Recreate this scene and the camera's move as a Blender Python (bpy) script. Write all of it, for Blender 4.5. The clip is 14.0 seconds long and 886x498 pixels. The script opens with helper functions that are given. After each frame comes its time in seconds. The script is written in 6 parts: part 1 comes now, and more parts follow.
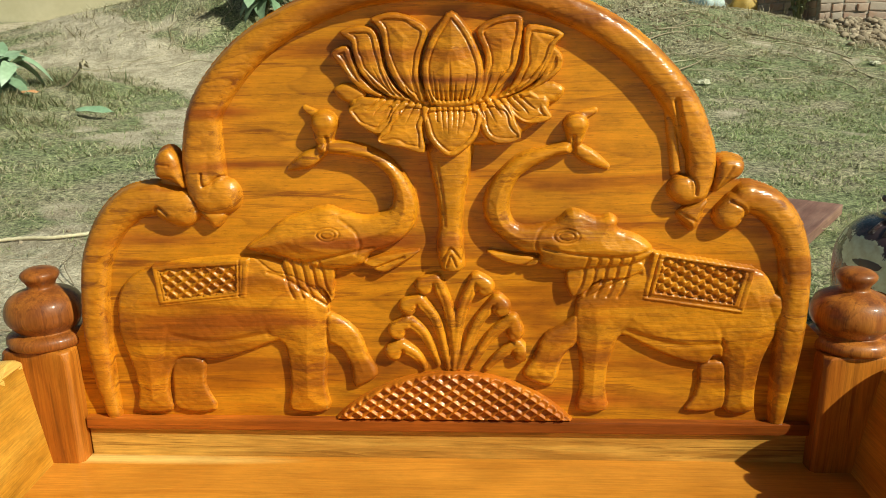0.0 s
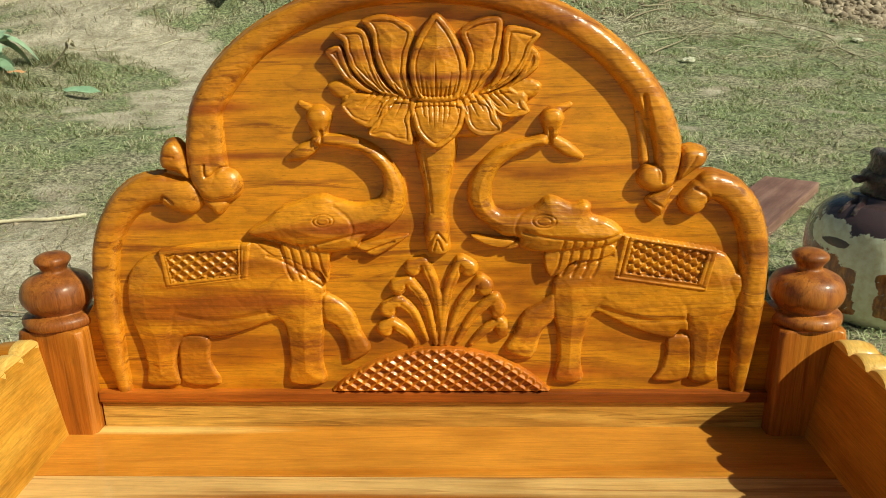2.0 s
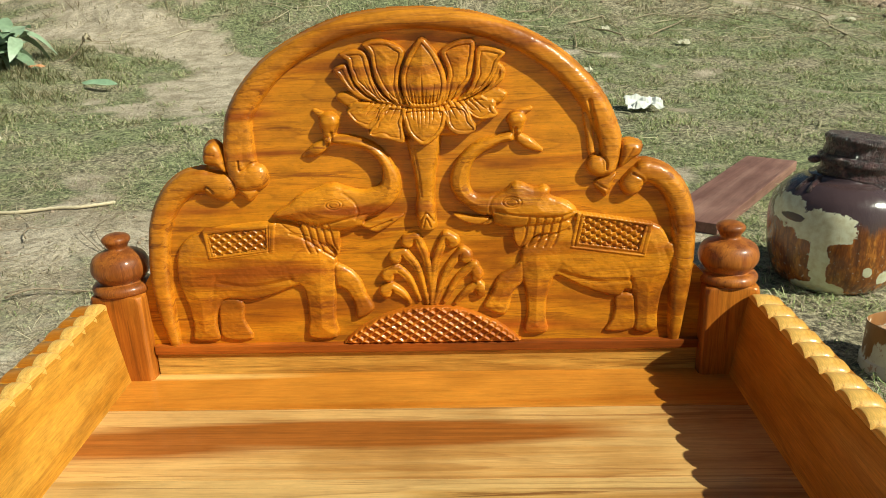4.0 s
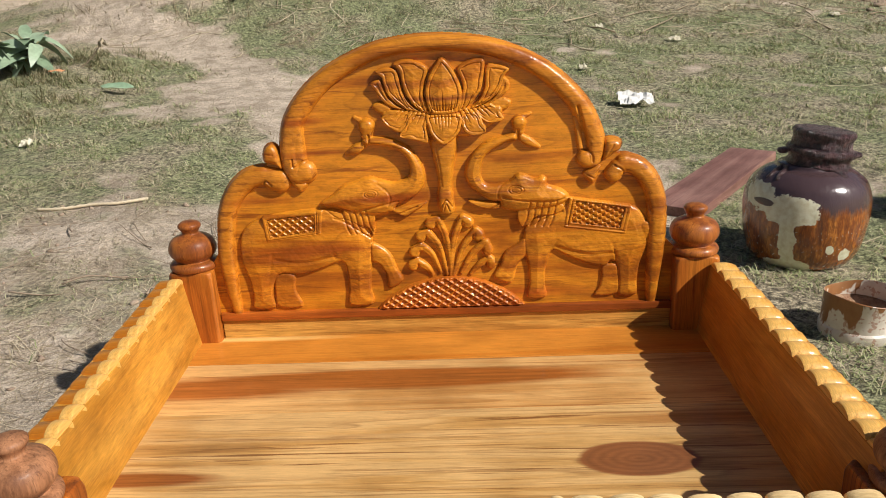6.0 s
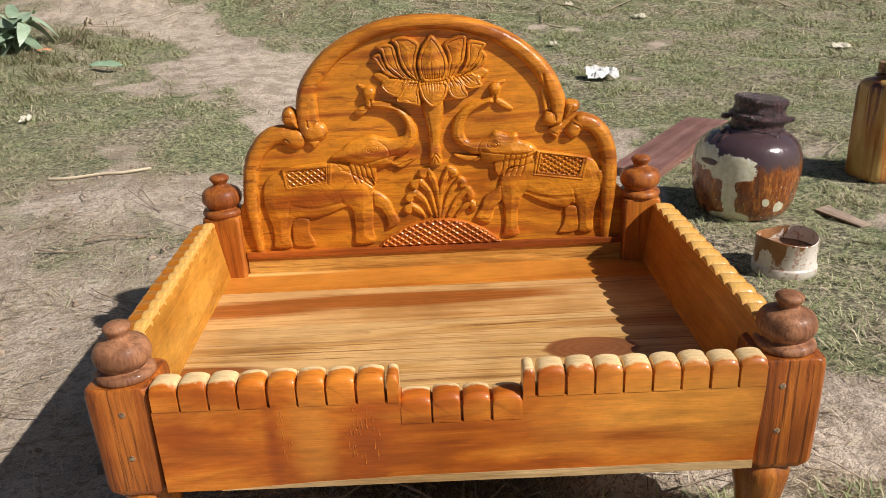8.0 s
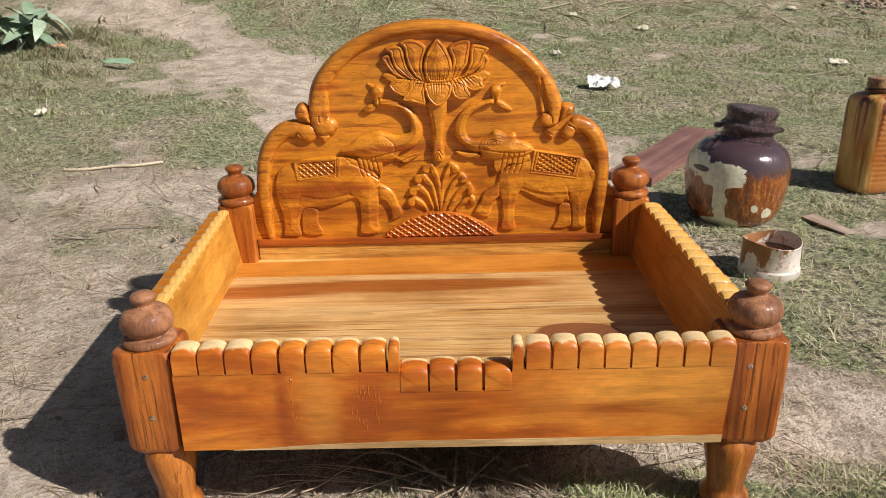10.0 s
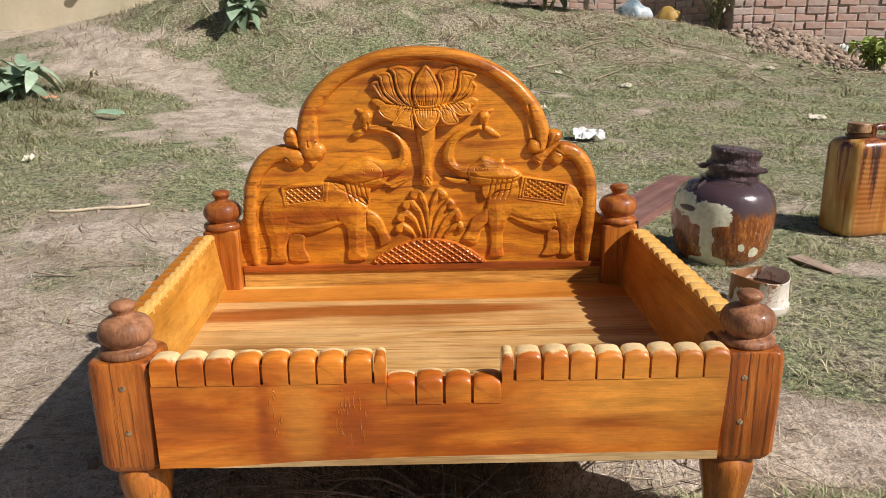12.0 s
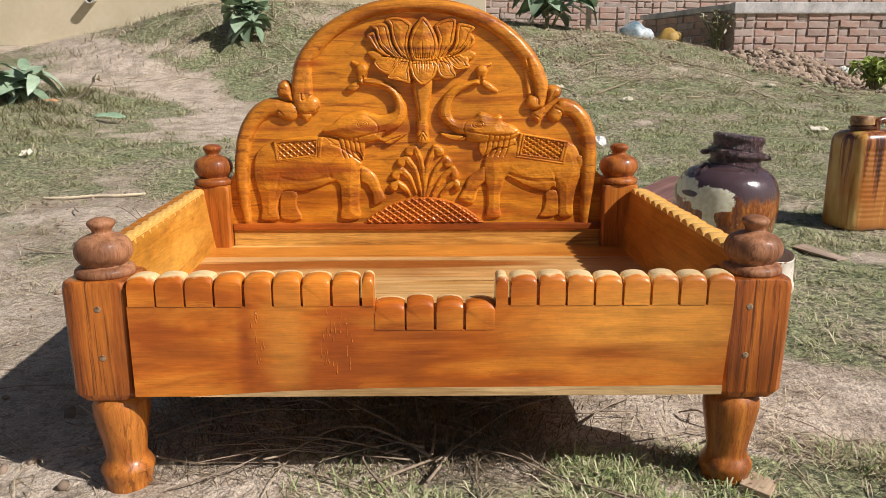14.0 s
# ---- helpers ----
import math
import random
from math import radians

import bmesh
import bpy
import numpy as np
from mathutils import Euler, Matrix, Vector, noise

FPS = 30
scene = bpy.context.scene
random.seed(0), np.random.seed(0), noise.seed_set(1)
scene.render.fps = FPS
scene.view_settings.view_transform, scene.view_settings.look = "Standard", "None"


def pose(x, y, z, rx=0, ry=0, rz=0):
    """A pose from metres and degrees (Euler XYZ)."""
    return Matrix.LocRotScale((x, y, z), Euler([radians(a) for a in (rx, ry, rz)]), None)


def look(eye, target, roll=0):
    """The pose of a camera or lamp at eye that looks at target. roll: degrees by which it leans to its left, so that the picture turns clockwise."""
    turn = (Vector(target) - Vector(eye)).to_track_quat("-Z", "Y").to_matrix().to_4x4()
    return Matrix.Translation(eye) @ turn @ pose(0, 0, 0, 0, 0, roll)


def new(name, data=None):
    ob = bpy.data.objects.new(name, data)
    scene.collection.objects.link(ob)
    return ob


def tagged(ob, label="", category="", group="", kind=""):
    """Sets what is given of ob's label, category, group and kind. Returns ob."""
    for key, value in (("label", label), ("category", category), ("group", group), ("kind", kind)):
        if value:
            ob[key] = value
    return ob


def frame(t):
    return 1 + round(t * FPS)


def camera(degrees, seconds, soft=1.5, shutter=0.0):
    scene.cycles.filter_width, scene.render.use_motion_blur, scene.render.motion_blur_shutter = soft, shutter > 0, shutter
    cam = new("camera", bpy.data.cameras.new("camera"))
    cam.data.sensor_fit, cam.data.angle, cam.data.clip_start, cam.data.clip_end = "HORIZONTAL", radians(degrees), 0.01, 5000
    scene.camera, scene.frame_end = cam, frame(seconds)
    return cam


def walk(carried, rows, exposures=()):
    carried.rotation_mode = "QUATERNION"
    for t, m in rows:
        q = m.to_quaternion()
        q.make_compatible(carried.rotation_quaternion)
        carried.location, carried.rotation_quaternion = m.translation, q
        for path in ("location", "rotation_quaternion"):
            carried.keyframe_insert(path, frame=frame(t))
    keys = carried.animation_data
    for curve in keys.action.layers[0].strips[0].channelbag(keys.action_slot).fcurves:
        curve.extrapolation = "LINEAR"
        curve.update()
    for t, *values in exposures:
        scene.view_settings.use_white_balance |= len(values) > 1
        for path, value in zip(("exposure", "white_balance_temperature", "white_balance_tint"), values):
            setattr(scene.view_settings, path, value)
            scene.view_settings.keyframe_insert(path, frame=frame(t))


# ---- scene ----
cam = camera(61.2, 14.0, soft=0.55)
PATH = [
    (0, (0.007, -0.121, 0.607), (-0.08, 1.802, 0.065), -0.7),
    (0.5, (0.005, -0.126, 0.609), (-0.09, 1.797, 0.067), -0.7),
    (1, (0.006, -0.13, 0.609), (-0.085, 1.791, 0.057), -0.5),
    (1.5, (0.002, -0.143, 0.617), (-0.066, 1.777, 0.062), -0.4),
    (2, (0.011, -0.172, 0.63), (-0.046, 1.734, 0.027), -0.8),
    (2.5, (0.019, -0.215, 0.647), (-0.03, 1.685, 0.022), -1.0),
    (3, (0.028, -0.26, 0.657), (-0.042, 1.629, 0.002), -1.4),
    (3.5, (0.034, -0.302, 0.666), (-0.024, 1.585, 0.006), -1.3),
    (4, (0.042, -0.345, 0.678), (-0.04, 1.545, 0.029), -1.9),
    (4.2, (0.045, -0.36, 0.679), (-0.057, 1.525, 0.017), -2.2),
    (6.3, (0.021, -0.584, 0.728), (-0.046, 1.302, 0.065), -3.0),
    (6.5, (0.021, -0.609, 0.726), (-0.02, 1.272, 0.047), -2.7),
    (7, (-0.005, -0.686, 0.724), (-0.067, 1.192, 0.04), -2.9),
    (7.5, (-0.001, -0.731, 0.734), (-0.011, 1.147, 0.046), -2.2),
    (8, (0.001, -0.795, 0.748), (-0.015, 1.072, 0.03), -2.8),
    (8.2, (0.012, -0.816, 0.753), (0.017, 1.049, 0.031), -2.7),
    (10.3, (0.002, -0.887, 0.749), (-0.013, 0.991, 0.06), -1.1),
    (10.5, (0.001, -0.877, 0.742), (0.039, 1.004, 0.064), -0.7),
    (11, (-0.012, -0.866, 0.724), (0.005, 1.027, 0.078), -0.7),
    (11.5, (-0.013, -0.882, 0.697), (-0.01, 1.032, 0.115), -0.9),
    (12, (0.0, -0.896, 0.678), (0.019, 1.029, 0.135), -0.8),
    (12.5, (0.006, -0.9, 0.665), (0.019, 1.025, 0.121), -0.6),
    (13, (0.006, -0.886, 0.603), (0.065, 1.053, 0.116), -0.8),
    (13.5, (0.014, -0.893, 0.563), (0.059, 1.053, 0.105), -0.9),
    (14, (0.01, -0.893, 0.532), (0.027, 1.052, 0.069), -0.1),
]
walk(cam, [(t, look(eye, target, roll)) for t, eye, target, roll in PATH], exposures=[(0.0, -0.07, 6450, -12), (1.5, -0.07, 6450, -12), (4.2, -0.05, 6400, -4), (6.3, -0.13, 6150, 15), (8.2, -0.1, 6100, 17), (10.3, -0.04, 6050, 17), (14.0, -0.04, 6050, 17)])

# ---- world, sun ----
SUN = Vector((1.045, -0.60, 1.0)).normalized()
world = bpy.data.worlds.new("world")
scene.world = world
world.use_nodes = True
sky = world.node_tree.nodes.new("ShaderNodeTexSky")
sky.sky_type, sky.sun_disc = "NISHITA", False
sky.sun_elevation, sky.sun_rotation = math.asin(SUN.z), math.atan2(SUN.x, SUN.y)
sky.air_density, sky.dust_density = 1.2, 2.0
world.node_tree.links.new(sky.outputs[0], world.node_tree.nodes["Background"].inputs[0])
world.node_tree.nodes["Background"].inputs[1].default_value = 0.042
sun = new("sun", bpy.data.lights.new("sun", "SUN"))
sun.data.energy, sun.data.angle, sun.data.color = 5.75, radians(0.6), (1.0, 0.93, 0.82)
sun.matrix_world = look(SUN * 20, (0, 0, 0))
scene.view_settings.exposure = 0.0


# ---- materials ----
class Graph:
    """A node material, built by short calls."""

    def __init__(self, name):
        self.mat = bpy.data.materials.new(name)
        self.mat.use_nodes = True
        self.tree = self.mat.node_tree
        self.bsdf = self.tree.nodes["Principled BSDF"]

    def n(self, kind, ins=None, operation="", blend=""):
        node = self.tree.nodes.new("ShaderNode" + kind)
        if operation:
            node.operation = operation
        if blend:
            node.data_type, node.blend_type = "RGBA", blend
        for k, v in (ins or {}).items():
            self.put(node.inputs[k], v)
        return node

    def put(self, socket, v):
        if isinstance(v, bpy.types.NodeSocket):
            self.tree.links.new(v, socket)
        else:
            socket.default_value = v

    def coords(self, scale=(1, 1, 1), loc=(0, 0, 0), rot=(0, 0, 0)):
        tc = self.n("TexCoord")
        return self.n("Mapping", {"Vector": tc.outputs["Object"], "Scale": scale, "Location": loc, "Rotation": rot}).outputs[0]

    def noise(self, vec, scale, detail=3.0, rough=0.55, dist=0.0):
        return self.n("TexNoise", {"Vector": vec, "Scale": scale, "Detail": detail, "Roughness": rough, "Distortion": dist}).outputs["Fac"]

    def ramp(self, fac, stops, interp="LINEAR"):
        node = self.n("ValToRGB", {"Fac": fac})
        cr = node.color_ramp
        cr.interpolation = interp
        while len(cr.elements) < len(stops):
            cr.elements.new(0.5)
        for e, (p, c) in zip(cr.elements, stops):
            e.position = p
            e.color = (c, c, c, 1) if isinstance(c, (int, float)) else (*c, 1)
        return node.outputs[0]

    def mix(self, fac, a, b, blend="MIX"):
        node = self.n("Mix", blend=blend)
        self.put(node.inputs[0], fac)
        self.put(node.inputs[6], (*a, 1) if isinstance(a, tuple) else a)
        self.put(node.inputs[7], (*b, 1) if isinstance(b, tuple) else b)
        return node.outputs[2]

    def math(self, op, a, b=0.0):
        node = self.n("Math", {0: a, 1: b}, operation=op)
        return node.outputs[0]

    def done(self, color, rough=0.5, bump=None, strength=0.3, dist=0.002, **more):
        self.put(self.bsdf.inputs["Base Color"], (*color, 1) if isinstance(color, tuple) else color)
        self.put(self.bsdf.inputs["Roughness"], rough)
        if bump is not None:
            b = self.n("Bump", {"Height": bump, "Strength": strength, "Distance": dist})
            self.tree.links.new(b.outputs[0], self.bsdf.inputs["Normal"])
            self.tree.links.new(b.outputs[0], self.bsdf.inputs["Coat Normal"])
        for k, v in more.items():
            self.put(self.bsdf.inputs[k.replace("_", " ")], v)
        return self.mat


def wood(name, light, mid, dark, axis="x", seed=0.0, scale=1.0, lo=0.36, hi=0.66, vein=0.5, coat=0.38, rough=0.46, bump=0.25, coat_rough=0.09, marks=(), stretch=1.0, swirl=0.6, fibres=1.0, thin=0.8, mottled=0.5, cap=None, rings=13.0, figure=15.0):
    """Stained or bare teak: heartwood streaks, thin dark veins and fine fibre along one axis.
    marks: figures in the board as (axes, centre, half sizes, colour, softness, unevenness)."""
    g = Graph(name)
    at = (seed * 1.7, seed * 2.3, seed * 0.9)

    def along(k):
        return {"x": (k, 1, 1), "y": (1, k, 1), "z": (1, 1, k)}[axis]

    warp = g.noise(g.coords((1, 1, 1), at), 6, 2)
    broad = g.noise(g.coords(along(0.055 * stretch), at), 34 * scale, 4, 0.55, swirl)
    streak = g.noise(g.coords(along(0.035 * stretch), (at[1], at[2], at[0])), 85 * scale, 7, 0.65, swirl * 0.7)
    lines = g.noise(g.coords(along(0.022 * stretch), at), 230 * scale, 4, 0.65, 0.2)
    fibre = g.noise(g.coords(along(0.045), at), 620, 2, 0.6)
    base = g.ramp(g.math("ADD", g.math("MULTIPLY", broad, 0.72), g.math("MULTIPLY", warp, 0.28)), [(lo + 0.03, tuple(0.5 * m + 0.5 * d for m, d in zip(mid, dark))), ((lo + hi) / 2, mid), (hi - 0.03, light)])
    grown = g.noise(g.coords(along(0.075 * stretch), (at[2], at[0], at[1])), figure * scale, 2, 0.45, swirl * 0.6)
    year = g.math("FRACT", g.math("ADD", g.math("MULTIPLY", grown, rings), g.math("MULTIPLY", lines, 0.30)))
    latewood = g.ramp(year, [(0.0, 0.0), (0.50, 0.05), (0.84, 0.50), (0.94, 1.0), (1.0, 0.0)])
    latewood = g.math("MULTIPLY", latewood, g.ramp(streak, [(0.36, 1.0), (0.62, 0.25)]))
    base = g.mix(g.math("MULTIPLY", latewood, 0.25 + 0.45 * vein), base, dark)
    base = g.mix(g.math("MULTIPLY", g.ramp(streak, [(0.34, 1.0), (0.385, 0.65), (0.405, 0.0)]), vein), base, dark)
    base = g.mix(g.math("MULTIPLY", g.ramp(lines, [(0.37, 1.0), (0.43, 0.0)]), vein * thin), base, dark)
    for axes, centre, half, colour, soft, uneven in marks:
        sep = g.n("SeparateXYZ", {0: g.n("TexCoord").outputs["Object"]})
        d = None
        for ax, c, h in zip(axes, centre, half):
            q = g.math("POWER", g.math("ABSOLUTE", g.math("DIVIDE", g.math("SUBTRACT", sep.outputs["xyz".index(ax)], c), h)), 2.0)
            d = q if d is None else g.math("ADD", d, q)
        d = g.math("ADD", g.math("SQRT", d), g.math("MULTIPLY", g.math("SUBTRACT", g.math("ADD", g.math("MULTIPLY", broad, 0.45), g.math("ADD", g.math("MULTIPLY", streak, 0.35), g.math("MULTIPLY", lines, 0.20))), 0.5), uneven))
        rings = g.ramp(g.math("FRACT", g.math("MULTIPLY", d, 5.0)), [(0.0, 0.85), (0.5, 1.06), (1.0, 0.85)]) if uneven < 0.6 else g.ramp(lines, [(0.35, 0.8), (0.65, 1.15)])
        base = g.mix(g.ramp(d, [(1.0 - soft, 1.0), (1.0, 0.0)]), base, g.mix(1.0, colour, rings, "MULTIPLY"))
    if cap is not None:
        y = g.n("SeparateXYZ", {0: g.n("TexCoord").outputs["Object"]}).outputs[1]
        worn = g.math("ADD", g.math("SUBTRACT", y, cap), g.math("MULTIPLY", g.math("SUBTRACT", g.noise(g.coords(), 60, 3), 0.5), 0.014))
        base = g.mix(g.ramp(worn, [(0.0, 0.0), (0.0010, 1.0)]), base, g.mix(fibre, (0.70, 0.46, 0.18), (0.93, 0.72, 0.38)))
    tone = g.ramp(warp, [(0.3, 0.84), (0.7, 1.12)])
    base = g.mix(1.0, base, tone, "MULTIPLY")
    fine = g.ramp(fibre, [(0.3, 1 - 0.20 * fibres), (0.7, 1 + 0.14 * fibres)])
    base = g.mix(1.0, base, fine, "MULTIPLY")
    mottle = g.noise(g.coords(along(0.45), at), 55, 5, 0.7)
    base = g.mix(1.0, base, g.ramp(mottle, [(0.28, 1 - 0.28 * mottled), (0.5, 1.0), (0.72, 1 + 0.20 * mottled)]), "MULTIPLY")
    pore = g.noise(g.coords(along(0.12), at), 900, 2, 0.5)
    base = g.mix(g.math("MULTIPLY", g.ramp(pore, [(0.30, 1.0), (0.38, 0.0)]), 0.30 * mottled), base, dark)
    gouge = g.noise(g.coords((1, 1, 1), at), 75, 4, 0.55)
    relief = g.math("ADD", g.math("MULTIPLY", fibre, 0.35), g.math("MULTIPLY", gouge, 0.9))
    r = g.math("ADD", g.math("MULTIPLY", g.noise(g.coords((1, 1, 1), at), 30, 3), 0.2), rough - 0.1)
    return g.done(base, r, relief, bump, 0.0012, Coat_Weight=coat, Coat_Roughness=coat_rough, Specular_IOR_Level=0.25)


AMBER, ORANGE = (0.65, 0.245, 0.012), (0.51, 0.160, 0.007)
# dark heartwood bands across the headboard: axes, centre, half sizes, colour, softness, unevenness
BANDS = (("xz", (-0.285, 0.335), (0.11, 0.020), (0.34, 0.085, 0.006), 0.6, 1.4), ("xz", (-0.30, 0.425), (0.09, 0.010), (0.40, 0.11, 0.008), 0.8, 1.8), ("xz", (-0.235, 0.545), (0.07, 0.009), (0.36, 0.09, 0.007), 0.7, 1.6), ("xz", (-0.20, 0.497), (0.09, 0.006), (0.36, 0.09, 0.007), 0.8, 1.8),
         ("xz", (-0.235, 0.346), (0.13, 0.014), (0.36, 0.085, 0.007), 0.7, 1.6), ("xz", (-0.10, 0.425), (0.13, 0.013), (0.33, 0.075, 0.007), 0.8, 2.0),
         ("xz", (0.10, 0.262), (0.20, 0.014), (0.42, 0.10, 0.008), 0.8, 1.8), ("xz", (-0.015, 0.572), (0.13, 0.006), (0.30, 0.07, 0.007), 0.8, 1.6))
RAIL = -0.012          # the front board's face
# figures in the front board
RAIL_MARKS = (('xz', (-0.178, 0.21), (0.034, 0.09), (0.58, 0.205, 0.024), 0.6, 2.2),
              ('xz', (0.27, 0.225), (0.2, 0.085), (0.7, 0.285, 0.036), 0.7, 1.6),
              ('xz', (-0.11, 0.21), (0.04, 0.085), (0.4, 0.085, 0.007), 0.7, 2.2),
              ('xz', (-0.345, 0.215), (0.05, 0.05), (0.38, 0.085, 0.007), 0.7, 2.0),
              ('xz', (-0.228, 0.2), (0.014, 0.08), (0.33, 0.07, 0.006), 0.8, 1.6),
              ('xz', (-0.3, 0.19), (0.07, 0.02), (0.4, 0.1, 0.008), 0.8, 1.6),
              ('xz', (0.22, 0.185), (0.12, 0.02), (0.36, 0.095, 0.008), 0.8, 1.4))
WOOD = {
    "panel": wood("wood_panel", AMBER, ORANGE, (0.21, 0.048, 0.006), "x", 1.0, 0.8, 0.34, 0.53, 0.68, stretch=2.0, swirl=0.9, fibres=0.6, thin=0.5, coat=0.40, coat_rough=0.17, mottled=1.0,
                  marks=BANDS),
    "carving": wood("wood_carving", AMBER, ORANGE, (0.21, 0.048, 0.006), "x", 1.0, 0.8, 0.36, 0.55, 0.68, bump=0.7, stretch=2.0, swirl=0.9, fibres=0.6, thin=0.5, coat=0.42, coat_rough=0.19, mottled=1.0,
                    marks=BANDS),
    "studs": wood("wood_studs", (0.68, 0.215, 0.016), (0.57, 0.150, 0.010), (0.22, 0.045, 0.006), "x", 2.6, 1.0, 0.32, 0.6, 0.4),
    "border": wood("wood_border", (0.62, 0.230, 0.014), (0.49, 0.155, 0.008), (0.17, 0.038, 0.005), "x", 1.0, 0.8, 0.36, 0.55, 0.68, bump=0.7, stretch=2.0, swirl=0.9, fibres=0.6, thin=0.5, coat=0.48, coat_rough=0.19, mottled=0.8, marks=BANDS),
    "ledge": wood("wood_ledge", (0.46, 0.12, 0.012), (0.34, 0.078, 0.009), (0.12, 0.028, 0.005), "x", 4.0),
    "rail_foot": wood("wood_rail_foot", (0.60, 0.41, 0.19), (0.47, 0.29, 0.115), (0.26, 0.13, 0.035), "x", 5.5, 1.6, 0.30, 0.58, 0.5, coat=0.2),
    "strip": wood("wood_strip", (0.66, 0.36, 0.075), (0.52, 0.25, 0.045), (0.22, 0.085, 0.014), "x", 5.0, 1.6, 0.30, 0.58, 0.7),
    "rail": wood("wood_rail", (0.64, 0.210, 0.018), (0.51, 0.130, 0.008), (0.26, 0.050, 0.005), "x", 6.0, 0.40, 0.36, 0.60, 0.42, stretch=3.4, swirl=2.2, fibres=0.6, thin=0.4, mottled=0.6, rings=10.0, figure=11.0,
                 marks=RAIL_MARKS),
    "tooth_pale": wood("wood_tooth_pale", (0.64, 0.210, 0.018), (0.51, 0.130, 0.008), (0.26, 0.050, 0.005), "x", 6.0, 0.40, 0.36, 0.60, 0.42, stretch=3.4, swirl=2.2, fibres=0.6, thin=0.4, mottled=0.6, rings=10.0, figure=11.0,
                 marks=RAIL_MARKS, cap=RAIL + 0.0030),
    "tooth_stained": wood("wood_tooth_stained", (0.64, 0.210, 0.018), (0.51, 0.130, 0.008), (0.26, 0.050, 0.005), "x", 6.0, 0.40, 0.36, 0.60, 0.42, stretch=3.4, swirl=2.2, fibres=0.6, thin=0.4, mottled=0.6, rings=10.0, figure=11.0,
                 marks=RAIL_MARKS, cap=RAIL + 0.019),
    "side_left": wood("wood_side_left", (0.63, 0.315, 0.045), (0.53, 0.235, 0.025), (0.30, 0.105, 0.010), "y", 7.0, 0.5, 0.28, 0.60, 0.3, coat=0.35, mottled=0.9),
    "side_right": wood("wood_side_right", (0.66, 0.30, 0.045), (0.54, 0.21, 0.025), (0.28, 0.085, 0.010), "y", 8.0, 0.6, 0.28, 0.62, 0.3, coat=0.35),
    "post": wood("wood_post", (0.49, 0.150, 0.018), (0.36, 0.095, 0.012), (0.075, 0.020, 0.005), "z", 9.0, 1.0, 0.36, 0.60, 0.85),
    "post_back": wood("wood_post_back", (0.52, 0.17, 0.019), (0.41, 0.115, 0.012), (0.15, 0.038, 0.006), "z", 9.7, 0.8, 0.34, 0.58, 0.45),
    "leg": wood("wood_leg", (0.48, 0.17, 0.024), (0.36, 0.11, 0.015), (0.12, 0.035, 0.008), "z", 10.0, 1.2, 0.34, 0.62, 0.6, bump=0.3),
    "knob": wood("wood_knob_varnished", (0.42, 0.14, 0.022), (0.28, 0.08, 0.014), (0.10, 0.026, 0.007), "z", 11.0, 1.2),
    "bare": wood("wood_knob_bare", (0.38, 0.18, 0.085), (0.26, 0.115, 0.052), (0.10, 0.038, 0.018), "z", 12.0, 1.2, 0.34, 0.62, 0.6, coat=0.10, rough=0.55, mottled=1.2, bump=0.5),
    "seat_orange": wood("wood_seat_orange", (0.60, 0.235, 0.028), (0.51, 0.170, 0.016), (0.36, 0.100, 0.010), "x", 14.0, 0.5, 0.28, 0.60, 0.2, fibres=0.6, rings=20.0, figure=16.0,
                        marks=((("xy"), (-0.36, 0.545), (0.22, 0.012), (0.78, 0.50, 0.16), 0.6, 0.8),)),
    "seat_brown": wood("wood_seat_brown", (0.66, 0.40, 0.145), (0.55, 0.29, 0.085), (0.30, 0.12, 0.03), "x", 16.4, 0.8, 0.28, 0.56, 0.60, coat=0.3, swirl=0.8, thin=0.5, stretch=0.8, mottled=0.4, fibres=0.6, rings=16.0, figure=14.0,
                       marks=((("xy"), (-0.10, 0.405), (0.34, 0.034), (0.34, 0.11, 0.018), 0.28, 0.7), (("xy"), (-0.36, 0.385), (0.22, 0.040), (0.34, 0.11, 0.02), 0.5, 0.9))),
    "seat_pale": wood("wood_seat_pale", (0.66, 0.42, 0.16), (0.55, 0.315, 0.095), (0.18, 0.068, 0.018), "x", 19.2, 0.85, 0.30, 0.55, 0.80, coat=0.3, swirl=0.9, stretch=0.8, thin=0.6, mottled=0.4, fibres=0.6, rings=18.0, figure=13.0,
                      marks=((("xy"), (0.208, 0.200), (0.074, 0.036), (0.25, 0.095, 0.032), 0.10, 0.35), (("xy"), (-0.385, 0.178), (0.12, 0.017), (0.27, 0.09, 0.02), 0.35, 0.7),
                             (("xy"), (0.30, 0.285), (0.16, 0.022), (0.42, 0.20, 0.055), 0.7, 1.2))),
    "dark_plank": wood("wood_dark_plank", (0.33, 0.185, 0.145), (0.27, 0.14, 0.11), (0.16, 0.07, 0.055), "x", 25.0, 0.8, coat=0.1, rough=0.5),
    "chip_pale": wood("wood_chip_pale", (0.60, 0.48, 0.34), (0.50, 0.38, 0.25), (0.30, 0.20, 0.12), "x", 28.0, 1.5, coat=0.0, rough=0.8),
    "chip": wood("wood_chip", (0.52, 0.42, 0.32), (0.44, 0.34, 0.25), (0.28, 0.20, 0.14), "x", 27.0, 1.5, coat=0.0, rough=0.8),
}


